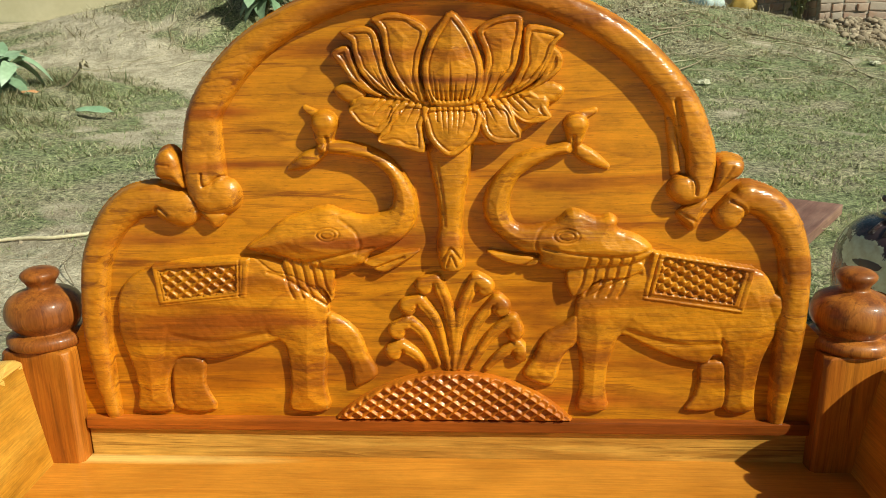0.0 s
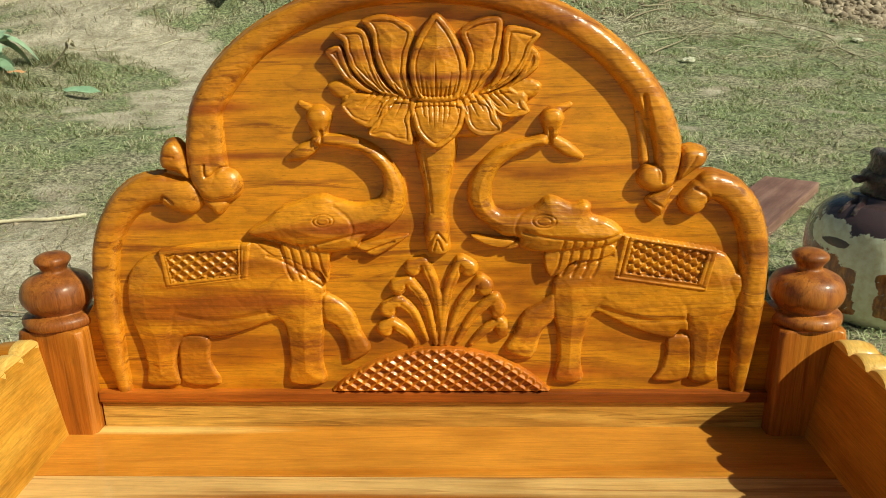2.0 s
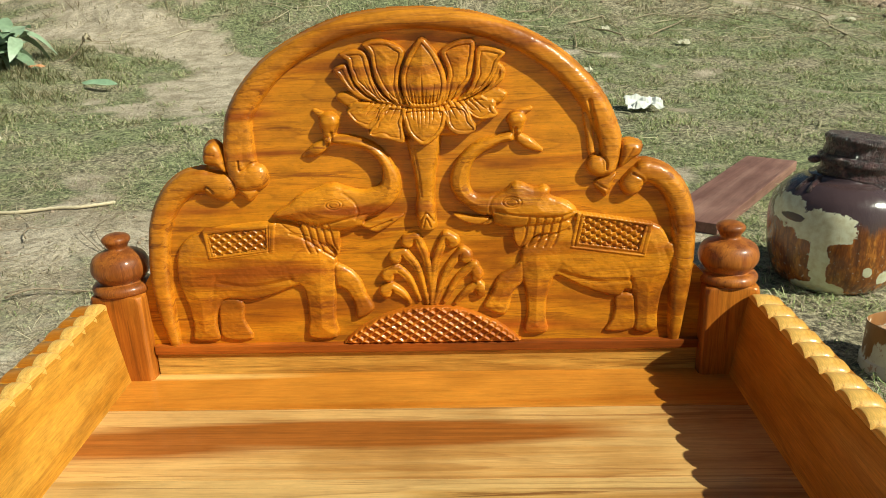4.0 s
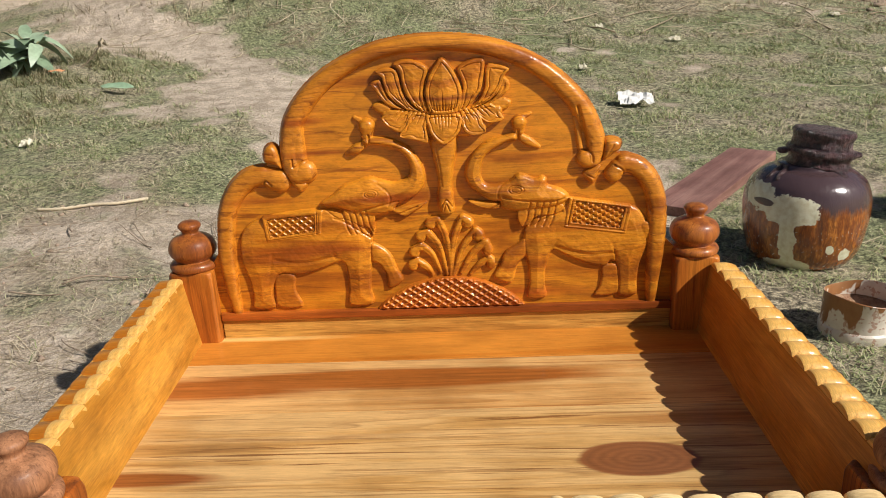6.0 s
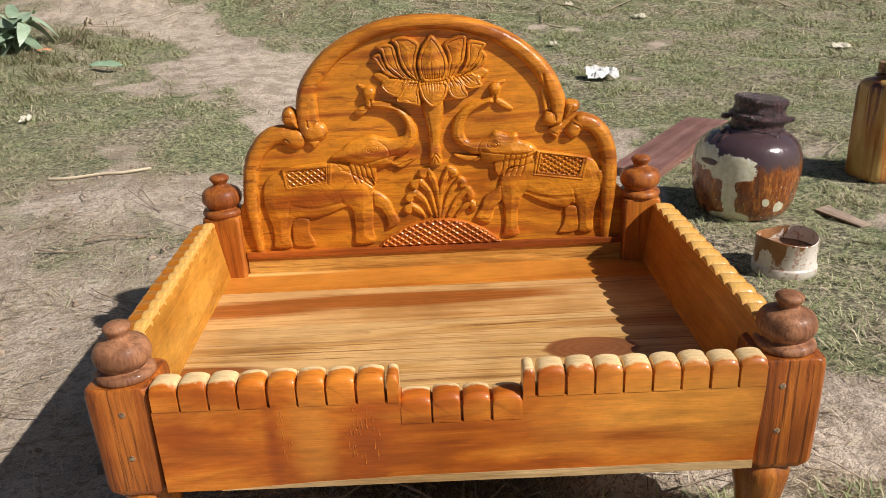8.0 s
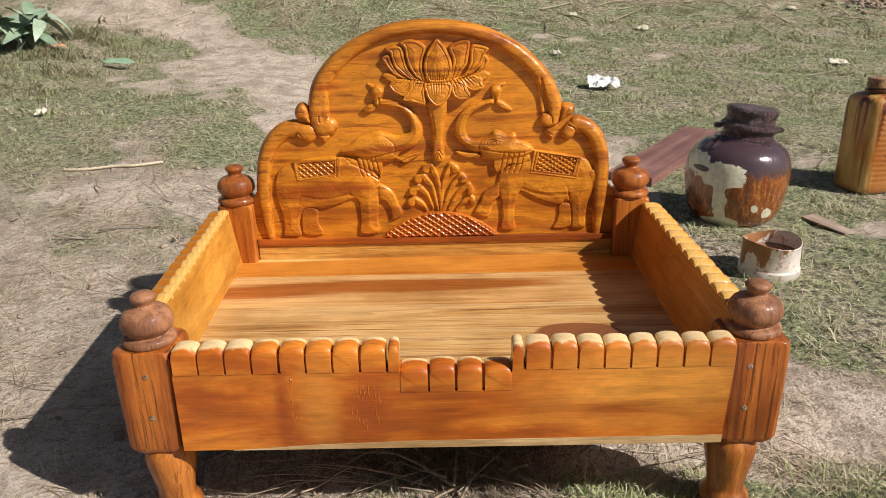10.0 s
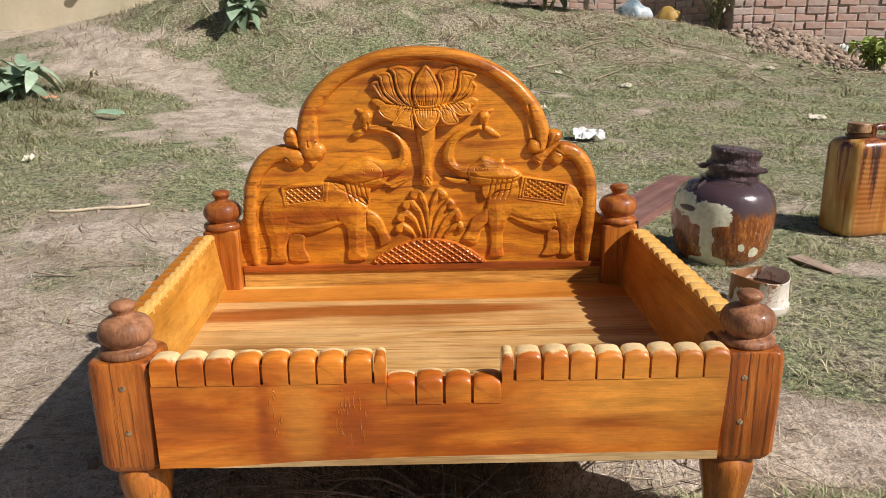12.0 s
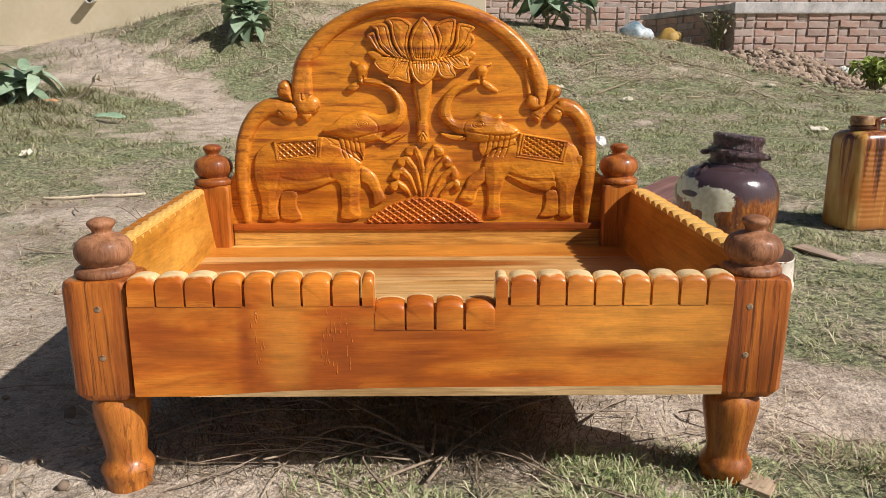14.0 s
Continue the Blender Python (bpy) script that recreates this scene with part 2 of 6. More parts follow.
def plain(name, a, b, scale=20.0, rough=0.7, bump=0.3, dist=0.003, detail=4.0, **more):
    """A matt surface that wavers between two colours."""
    g = Graph(name)
    v = g.coords()
    n1, n2 = g.noise(v, scale, detail), g.noise(v, scale * 7, 3)
    c = g.mix(g.ramp(g.math("ADD", g.math("MULTIPLY", n1, 0.7), g.math("MULTIPLY", n2, 0.3)), [(0.36, 0.0), (0.64, 1.0)]), a, b)
    return g.done(c, rough, n2, bump, dist, **more)


def island(name, colours, rough=0.7, **more):
    """Loose litter or leaves: each piece takes its own colour."""
    g = Graph(name)
    r = g.n("NewGeometry").outputs["Random Per Island"]
    c = g.ramp(r, [(i / max(1, len(colours) - 1), c) for i, c in enumerate(colours)])
    return g.done(c, rough, **more)


# ---- mesh helpers ----
def solid(name, verts, faces, material, parent=None, label="", smooth=False):
    me = bpy.data.meshes.new(name)
    me.from_pydata([tuple(v) for v in verts], [], [tuple(f) for f in faces])
    me.materials.append(material)
    if smooth:
        me.shade_smooth()
    ob = new(name, me)
    ob.parent = parent
    return tagged(ob, label)


def part(name, bm, material, parent=None, label="", smooth=False, auto=None):
    """Links a bmesh as one mesh object under a thing or a part."""
    me = bpy.data.meshes.new(name)
    bmesh.ops.recalc_face_normals(bm, faces=bm.faces)
    if auto is not None:
        for e in bm.edges:
            e.smooth = len(e.link_faces) == 2 and e.calc_face_angle(0) < radians(auto)
        smooth = True
    bm.to_mesh(me)
    bm.free()
    for m in material if isinstance(material, (list, tuple)) else [material]:
        me.materials.append(m)
    if smooth:
        me.polygons.foreach_set("use_smooth", [True] * len(me.polygons))
    ob = new(name, me)
    ob.parent = parent
    return tagged(ob, label)


def empty(name, at, label, category, group="", kind=""):
    ob = new(name)
    ob.location = at
    ob.empty_display_size = 0.05
    return tagged(ob, label, category, group, kind)


def box(x0, x1, y0, y1, z0, z1, bevel=0.0, seg=2):
    bm = bmesh.new()
    bmesh.ops.create_cube(bm, size=1)
    for v in bm.verts:
        v.co = Vector(((x0 + x1) / 2 + v.co.x * (x1 - x0), (y0 + y1) / 2 + v.co.y * (y1 - y0), (z0 + z1) / 2 + v.co.z * (z1 - z0)))
    if bevel:
        bmesh.ops.bevel(bm, geom=bm.edges[:], offset=bevel, segments=seg, profile=0.6, affect="EDGES")
    return bm


def lathe(profile, at=(0, 0, 0), seg=40, wobble=0.0, seed=0):
    """A turned form from (radius, height) pairs, closed at both ends."""
    bm = bmesh.new()
    rings = []
    for r, z in profile:
        ring = []
        for i in range(seg):
            a = 2 * math.pi * i / seg
            k = r * (1 + wobble * noise.noise(Vector((math.cos(a) * 1.5, math.sin(a) * 1.5, z * 14 + seed))))
            ring.append(bm.verts.new((at[0] + k * math.cos(a), at[1] + k * math.sin(a), at[2] + z)))
        rings.append(ring)
    for a, b in zip(rings, rings[1:]):
        for i in range(seg):
            bm.faces.new((a[i], a[(i + 1) % seg], b[(i + 1) % seg], b[i]))
    bm.faces.new(rings[0][::-1])
    bm.faces.new(rings[-1])
    return bm


def smooth_profile(pts, n=5):
    """Catmull-Rom through points of any dimension."""
    pts = [Vector(p) for p in pts]
    out = []
    for i in range(len(pts) - 1):
        p0, p1, p2, p3 = pts[max(i - 1, 0)], pts[i], pts[i + 1], pts[min(i + 2, len(pts) - 1)]
        for k in range(n):
            t = k / n
            out.append(0.5 * (2 * p1 + (p2 - p0) * t + (2 * p0 - 5 * p1 + 4 * p2 - p3) * t * t + (3 * p1 - p0 - 3 * p2 + p3) * t ** 3))
    out.append(pts[-1])
    return out


def tube(bm, pts, radii, seg=8, cap=True):
    """Adds a round rod through 3D points to a bmesh."""
    pts = [Vector(p) for p in pts]
    rings, up = [], Vector((0.13, 0.21, 0.97))
    for i, p in enumerate(pts):
        d = (pts[min(i + 1, len(pts) - 1)] - pts[max(i - 1, 0)]).normalized()
        a = d.cross(up)
        a = a.normalized() if a.length > 1e-4 else Vector((1, 0, 0))
        b = a.cross(d)
        rings.append([bm.verts.new(p + radii[i] * (a * math.cos(2 * math.pi * k / seg) + b * math.sin(2 * math.pi * k / seg))) for k in range(seg)])
    for r, s in zip(rings, rings[1:]):
        for k in range(seg):
            bm.faces.new((r[k], r[(k + 1) % seg], s[(k + 1) % seg], s[k]))
    if cap:
        bm.faces.new(rings[0][::-1])
        bm.faces.new(rings[-1])
    return bm


def ball(bm, x, y, z, rx, ry, rz):
    m = Matrix.Translation((x, y, z)) @ Matrix.Diagonal((rx, ry, rz, 1))
    bmesh.ops.create_uvsphere(bm, u_segments=22, v_segments=14, radius=1, matrix=m)
    return bm


# ---- ground ----
def smoothstep(a, b, v):
    t = np.clip((np.asarray(v, float) - a) / (b - a), 0, 1)
    return t * t * (3 - 2 * t)


def waver(x, y, f, seed):
    """A cheap smooth wavering field between about -1 and 1."""
    s = seed * 1.37
    return (np.sin(x * f + 1.3 * np.sin(y * f * 0.71 + s) + s * 2.1) + np.sin(y * f * 1.13 + 1.7 * np.sin(x * f * 0.59 + s * 0.7) + s)
            + np.sin((x + y) * f * 0.83 + 1.1 * np.sin((x - y) * f * 0.47 - s) - s)) / 3


def ground_z(x, y):
    x, y = np.asarray(x, float), np.asarray(y, float)
    rise = np.interp(y, [-50, 0.9, 1.4, 2.0, 3.5, 5.0, 6.5, 8.0, 12, 200], [0, 0, 0.006, 0.03, 0.155, 0.37, 0.62, 0.84, 1.0, 1.0])
    left = 0.06 * smoothstep(-0.55, -1.2, x) * smoothstep(0.6, 1.7, y) * smoothstep(5.0, 2.5, y)
    ridge = np.interp(x, [-4.4, -3.4, -2.7, -2.27, -1.9, -1.2, 0.0, 0.9, 1.66, 2.42, 3.0, 3.6, 4.2, 9], [0, 0.24, 0.38, 0.50, 0.56, 0.56, 0.47, 0.35, 0.27, 0.14, 0.0, -0.22, -0.26, -0.26]) * np.exp(-((y - 6.3) / 0.95) ** 2)
    verge = 0.10 * smoothstep(-1.9, -2.5, x) * smoothstep(2.6, 3.3, y) * smoothstep(5.2, 4.2, y)
    lump = 0.012 * waver(x, y, 2.3, 1) * smoothstep(0.8, 2.2, np.hypot(x, y - 0.3)) + 0.004 * waver(x, y, 9.0, 2) * smoothstep(0.3, 1.2, np.hypot(x, y - 0.3))
    rough = 0.02 * waver(x, y, 5.0, 7) * smoothstep(4.3, 5.5, y) + 0.012 * waver(x, y, 13.0, 8) * smoothstep(4.3, 5.5, y)
    heap = 0.20 * np.exp(-((x - 3.5) / 0.55) ** 2 - ((y - 6.45) / 0.32) ** 2)
    under = -0.012 * smoothstep(0.95, 0.5, np.hypot(x, y - 0.2))
    return rise + left + ridge + verge + lump + rough + heap + under


def grassy(x, y):
    """How much the ground is covered with grass, 0 to 1."""
    x, y = np.asarray(x, float), np.asarray(y, float)
    n = 0.5 + 0.45 * waver(x * 0.8, y, 2.6, 5) + 0.45 * waver(x * 0.8, y * 1.1, 7.0, 6) + 0.4 * waver(x, y, 17.0, 9)
    x, y = x + 0.16 * waver(x, y, 3.1, 21) + 0.05 * waver(x, y, 11.0, 22), y + 0.18 * waver(x, y, 2.7, 23) + 0.05 * waver(x, y, 12.0, 24)
    right = smoothstep(0.42, 0.80, x - 0.10 * (y - 0.5)) * smoothstep(0.15, 0.8, y + 0.2 * x)
    back = smoothstep(1.5, 2.8, y) * smoothstep(-0.9, -0.1, x + 0.30 * (y - 3.0))
    path = np.exp(-((x - np.interp(y, [2.5, 3.4, 4.2, 5.0, 6.0, 7.5], [-0.9, -1.1, -1.5, -2.2, -3.2, -4.6])) / 0.60) ** 2) * smoothstep(2.6, 3.4, y)
    leftpatch = smoothstep(-0.55, -1.0, x + 0.1 * (y - 2.5)) * (0.42 * smoothstep(0.3, 1.0, y) + 0.58 * smoothstep(1.7, 2.4, y)) * smoothstep(7.5, 6.0, y)
    ridge = smoothstep(4.6, 5.6, y + 0.25 * x)
    green = 1.4 * np.exp(-((x + 2.10) / 0.36) ** 2 - ((y - 4.15) / 0.28) ** 2)
    front = 0.8 * smoothstep(0.10, -0.04, y) * smoothstep(-0.25, 0.05, x) * smoothstep(0.9, 0.4, x) * smoothstep(-0.9, -0.4, y)
    cover = np.maximum.reduce([right, back, leftpatch, ridge, front]) * (1 - 0.95 * path)
    return np.clip(green + 1.35 * (cover * (0.34 + 0.30 * np.maximum(right, back) + 0.26 * leftpatch + 0.8 * n) + 0.14 * n) - 0.22, 0, 1)


def tufted_z(x, y):
    """The ground with the small humps of its turf and clods."""
    hump = 0.55 * waver(x, y, 38.0, 41) + 0.45 * waver(x, y, 71.0, 42)
    return ground_z(x, y) + hump * (0.0022 + 0.0055 * grassy(x, y) * smoothstep(-0.2, 0.6, y))


def build_ground():
    xs = np.unique(np.concatenate([np.linspace(-2.8, 3.4, 330), np.sinh(np.linspace(-5.2, 5.2, 90)) * 2.2]))
    ys = np.unique(np.concatenate([np.linspace(-1.0, 7.3, 440), np.sinh(np.linspace(-5.2, 5.2, 90)) * 2.2]))
    X, Y = np.meshgrid(xs, ys)
    Z = tufted_z(X, Y)
    nx, ny = len(xs), len(ys)
    co = np.stack([X, Y, Z], -1).reshape(-1, 3)
    i = (np.arange(ny - 1)[:, None] * nx + np.arange(nx - 1)[None, :]).reshape(-1)
    me = bpy.data.meshes.new("ground")
    me.from_pydata(co.tolist(), [], np.stack([i, i + 1, i + nx + 1, i + nx], -1).tolist())
    att = me.color_attributes.new("cover", "FLOAT_COLOR", "POINT")
    c = grassy(X, Y).reshape(-1)
    att.data.foreach_set("color", np.stack([c, c, c, np.ones_like(c)], -1).reshape(-1))
    me.shade_smooth()
    g = Graph("ground_soil")
    v = g.coords()
    big, mid, fine, grit = g.noise(v, 1.3, 4), g.noise(v, 9, 5, 0.6), g.noise(v, 70, 5, 0.7), g.noise(v, 300, 2)
    soil = g.mix(g.ramp(mid, [(0.40, 0.0), (0.58, 1.0)]), (0.40, 0.325, 0.235), (0.68, 0.575, 0.445))
    soil = g.mix(g.ramp(big, [(0.4, 0.0), (0.7, 0.5)]), soil, (0.36, 0.295, 0.21))
    soil = g.mix(g.ramp(fine, [(0.50, 0.0), (0.62, 0.7)]), soil, (0.22, 0.17, 0.115))
    soil = g.mix(g.ramp(grit, [(0.58, 0.0), (0.68, 0.7)]), soil, (0.70, 0.60, 0.46))
    soil = g.mix(g.ramp(g.noise(v, 170, 3, 0.7), [(0.30, 0.45), (0.38, 0.0)]), soil, (0.16, 0.115, 0.075))
    tuft = g.noise(v, 48, 6, 0.75)
    thatch = g.mix(g.ramp(tuft, [(0.40, 0.0), (0.60, 1.0)]), (0.10, 0.082, 0.050), (0.52, 0.45, 0.30))
    green = g.mix(g.ramp(tuft, [(0.40, 0.0), (0.62, 1.0)]), (0.068, 0.080, 0.035), (0.35, 0.385, 0.18))
    turf = g.mix(g.ramp(g.noise(v, 3.1, 4), [(0.38, 0.0), (0.58, 0.9)]), thatch, green)
    turf = g.mix(1.0, turf, g.ramp(g.noise(v, 150, 4, 0.7), [(0.36, 0.45), (0.5, 0.95), (0.64, 1.55)]), "MULTIPLY")
    soil = g.mix(1.0, soil, g.ramp(g.noise(v, 210, 4, 0.7), [(0.36, 0.72), (0.5, 1.0), (0.64, 1.22)]), "MULTIPLY")
    cover = g.n("VertexColor").outputs["Color"]
    edge = g.math("ADD", cover, g.math("MULTIPLY", g.math("SUBTRACT", mid, 0.5), 0.9))
    col = g.mix(g.ramp(edge, [(0.32, 0.0), (0.55, 1.0)]), soil, turf)
    h = g.math("ADD", g.math("MULTIPLY", mid, 1.0), g.math("ADD", g.math("MULTIPLY", fine, 0.5), g.math("MULTIPLY", grit, 0.12)))
    me.materials.append(g.done(col, 0.92, h, 1.0, 0.02))
    tagged(new("ground", me), "dry trodden soil with patches of short dry grass", "ground", kind="structure")


build_ground()


# ---- the carved bed ----
bed = empty("carved_wooden_bed", (0, 0, 0), "small varnished teak bed with a carved elephant and lotus headboard", "bed")


FINIAL = smooth_profile([(0.030, 0.0, 0), (0.0385, 0.004, 0), (0.040, 0.011, 0), (0.036, 0.016, 0), (0.0295, 0.018, 0), (0.031, 0.021, 0), (0.0375, 0.030, 0),
                         (0.0385, 0.041, 0), (0.033, 0.053, 0), (0.020, 0.060, 0), (0.0135, 0.063, 0), (0.0145, 0.068, 0), (0.0185, 0.074, 0), (0.0175, 0.079, 0), (0.010, 0.083, 0), (0.0005, 0.084, 0)], 3)
LEG = smooth_profile([(0.019, 0.0, 0), (0.029, 0.003, 0), (0.030, 0.014, 0), (0.0335, 0.026, 0), (0.0345, 0.033, 0), (0.030, 0.041, 0), (0.0265, 0.047, 0), (0.027, 0.058, 0),
                      (0.031, 0.080, 0), (0.0355, 0.104, 0), (0.0355, 0.119, 0), (0.031, 0.128, 0), (0.029, 0.132, 0), (0.029, 0.150, 0)], 3)


def chamfered_post(x, y, half, z0, z1, cut):
    """A square post with pared corners, the paring running out unevenly at the top and foot."""
    bm = bmesh.new()
    rings = []
    for z, k, c in ((z0, 0.86, cut + 0.18), (z0 + 0.010, 0.99, cut + 0.06), ((z0 + z1) / 2, 1.0, cut), (z1 - 0.010, 1.0, cut * 0.85), (z1 - 0.002, 0.985, cut + 0.05), (z1, 0.95, cut + 0.14)):
        h, q = half * k, half * k * (1 - c)
        ring = [(h, -q), (h, q), (q, h), (-q, h), (-h, q), (-h, -q), (-q, -h), (q, -h)]
        rings.append([bm.verts.new((x + a + 0.0008 * noise.noise(Vector((a * 90, b * 90, z * 40 + x))), y + b, z)) for a, b in ring])
    for r, s in zip(rings, rings[1:]):
        for i in range(8):
            bm.faces.new((r[i], r[(i + 1) % 8], s[(i + 1) % 8], s[i]))
    bm.faces.new(rings[0][::-1])
    bm.faces.new(rings[-1])
    bmesh.ops.bevel(bm, geom=bm.edges[:], offset=0.0009, segments=1, affect="EDGES")
    return bm


def bed_post(x, y, top, knob, size=1.0):
    front = knob == "bare"
    post = part("post", chamfered_post(x, y, 0.0405 if front else 0.0345, 0.122, top, 0.15 if front else 0.12), WOOD["post" if front else "post_back"], bed, "square teak post with dark streaked grain", auto=18)
    prof = [(p.x * size, p.y * size) for p in FINIAL]
    part("finial", lathe(prof, (x + (0.001 if front and x < 0 else 0.002 if front else 0.0), y - 0.001, top - 0.003), 40, 0.03, x * 9), WOOD[knob], post, "bare brown turned finial" if front else "varnished turned finial", smooth=True)
    part("leg", lathe([(p.x, p.y * 1.075) for p in LEG], (x - (0.009 if x > 0 else -0.004), y - 0.003, -0.019), 36, 0.02, x * 5), WOOD["leg"], post, "turned teak leg", smooth=True)
    return post


POSTS = {"fl": (-0.412, 0.033), "fr": (0.411, 0.033), "bl": (-0.424, 0.569), "br": (0.366, 0.569)}
for key, (px, py) in POSTS.items():
    front = key[0] == "f"
    p = bed_post(px, py, 0.281 if front else 0.317, "bare" if front else "knob", 0.91 if front else 0.96)
    if front:
        for bz in (0.246, 0.182):
            b = lathe([(0.0042, 0.0), (0.0042, 0.0007), (0.0030, 0.0009), (0.0004, 0.0006)], (0, 0, 0), 12)
            bmesh.ops.transform(b, matrix=pose(px + 0.003 * (1 if px < 0 else -4), py - 0.0402, bz, 90), verts=b.verts)
            part("bolt", b, plain("bolt_iron", (0.10, 0.045, 0.02), (0.42, 0.30, 0.17), 240, 0.6), p, "dull filled bolt head", smooth=True)


def tooth(w, depth, low, high):
    """One batten between saw cuts: flat front, gently arched top, softened front edge."""
    bm = bmesh.new()
    arch = 0.0068
    prof = [(-w / 2, low), (-w / 2, high - arch)]
    prof += [(-w / 2 * math.cos(math.pi * k / 10), high - arch + arch * math.sin(math.pi * k / 10) ** 0.8) for k in range(1, 10)]
    prof += [(w / 2, high - arch), (w / 2, low)]
    rings = []
    for y, dz, kx in ((0.0010, -0.0080, 0.985), (0.0016, -0.0060, 0.99), (0.0048, -0.0024, 1.0), (0.0080, -0.0004, 1.0), (0.0105, 0, 1.0), (depth - 0.003, 0, 1), (depth, -0.004, 0.97)):
        rings.append([bm.verts.new((x * kx, y, z + (dz if z > low + 0.001 else 0))) for x, z in prof])
    m = len(prof)
    for r, s in zip(rings, rings[1:]):
        for i in range(m - 1):
            bm.faces.new((r[i], r[i + 1], s[i + 1], s[i]))
    bm.faces.new(rings[0])
    bm.faces.new(rings[-1][::-1])
    return bm


def front_rail():
    """The front board in one piece with a low step, saw-cut teeth along its top and runs of varnish on its face."""
    bm = bmesh.new()
    outline = [(-0.371, 0.1318), (-0.300, 0.1318), (-0.180, 0.1388), (-0.050, 0.1424), (0.371, 0.1438), (0.377, 0.2505), (0.0822, 0.2505), (0.0822, 0.2195), (-0.0662, 0.2195), (-0.0662, 0.2505), (-0.371, 0.2505)]
    f = bm.faces.new([bm.verts.new((x, RAIL, z)) for x, z in outline])
    for v in bmesh.ops.extrude_face_region(bm, geom=[f])["geom"]:
        if isinstance(v, bmesh.types.BMVert):
            v.co.y += 0.034
    rail = part("front_rail", bm, WOOD["rail"], bed, "orange varnished front board with figured grain")
    bm = bmesh.new()
    f = bm.faces.new([bm.verts.new((x, RAIL - 0.0008, z)) for x, z in [(-0.302, 0.1313), (0.371, 0.1313), (0.371, 0.1435), (-0.050, 0.1421), (-0.180, 0.1385)]])
    for v in bmesh.ops.extrude_face_region(bm, geom=[f])["geom"]:
        if isinstance(v, bmesh.types.BMVert):
            v.co.y += 0.0345
    part("bottom_strip", bm, WOOD["rail_foot"], rail, "pale sapwood wedge along the foot of the board")
    spans = [(-0.371, -0.084, 9 - 1, 0.2505, 0.2890), (-0.083, -0.066, 1, 0.2505, 0.2890), (-0.065, 0.081, 4, 0.2195, 0.2580), (0.082, 0.099, 1, 0.2505, 0.2890), (0.100, 0.378, 8, 0.2505, 0.2890)]
    for a, b, n, lo, hi in spans:
        w = (b - a) / n
        part("backing_strip", box(a + 0.003, b - 0.003, RAIL + 0.0055, RAIL + 0.029, lo - 0.003, hi - 0.0125, 0.0006, 1), WOOD["rail"], rail)
        for i in range(n):
            cx = a + w * (i + 0.5) + random.uniform(-0.0005, 0.0005)
            stained = a < -0.06 and cx > -0.27
            close = n == 4 and i in (0, 3)
            bm = tooth(w - random.uniform(0.0022, 0.0032) + (0.0030 if close else 0.0), 0.032, lo, hi + random.uniform(-0.0012, 0.0010) - (0.003 if close else 0.0))
            bmesh.ops.translate(bm, verts=bm.verts, vec=(cx + (0.0016 * (1 if i else -1) if close else 0.0), RAIL - 0.0018 + random.uniform(-0.0004, 0.0003), 0))
            part("tooth", bm, WOOD["tooth_stained" if stained else "tooth_pale"], rail, auto=28)
    gum = plain("varnish_gum", (0.40, 0.10, 0.008), (0.52, 0.16, 0.015), 60, 0.2, Coat_Weight=0.6)
    rng = random.Random(31)
    for i in range(34):
        x = rng.choice((-0.214, -0.208, -0.130, -0.122, -0.116, -0.108, -0.100)) + rng.uniform(-0.003, 0.003)
        x += rng.uniform(-0.005, 0.005)
        z, long = rng.uniform(0.175, 0.247), rng.uniform(0.004, 0.018)
        bm = bmesh.new()
        pp = smooth_profile([(x, RAIL + 0.0002, z), (x + rng.uniform(-0.001, 0.001), RAIL + 0.0001, z - long * 0.6), (x + rng.uniform(-0.001, 0.002), RAIL, z - long)], 3)
        tube(bm, pp, [0.0003 + 0.0005 * k / (len(pp) - 1) for k in range(len(pp))], 6)
        part("varnish_run", bm, gum, rail, "dried run of varnish", smooth=True)


front_rail()


def inner_face(sign, y, z):
    """Where a side board's inner face stands: the boards lean outwards a little."""
    up = (z - 0.196) / 0.116
    return (0.367 + 0.006 * y + up * (0.020 - 0.008 * y)) if sign > 0 else (-0.393 - 0.052 * y - up * (0.010 + 0.012 * y))


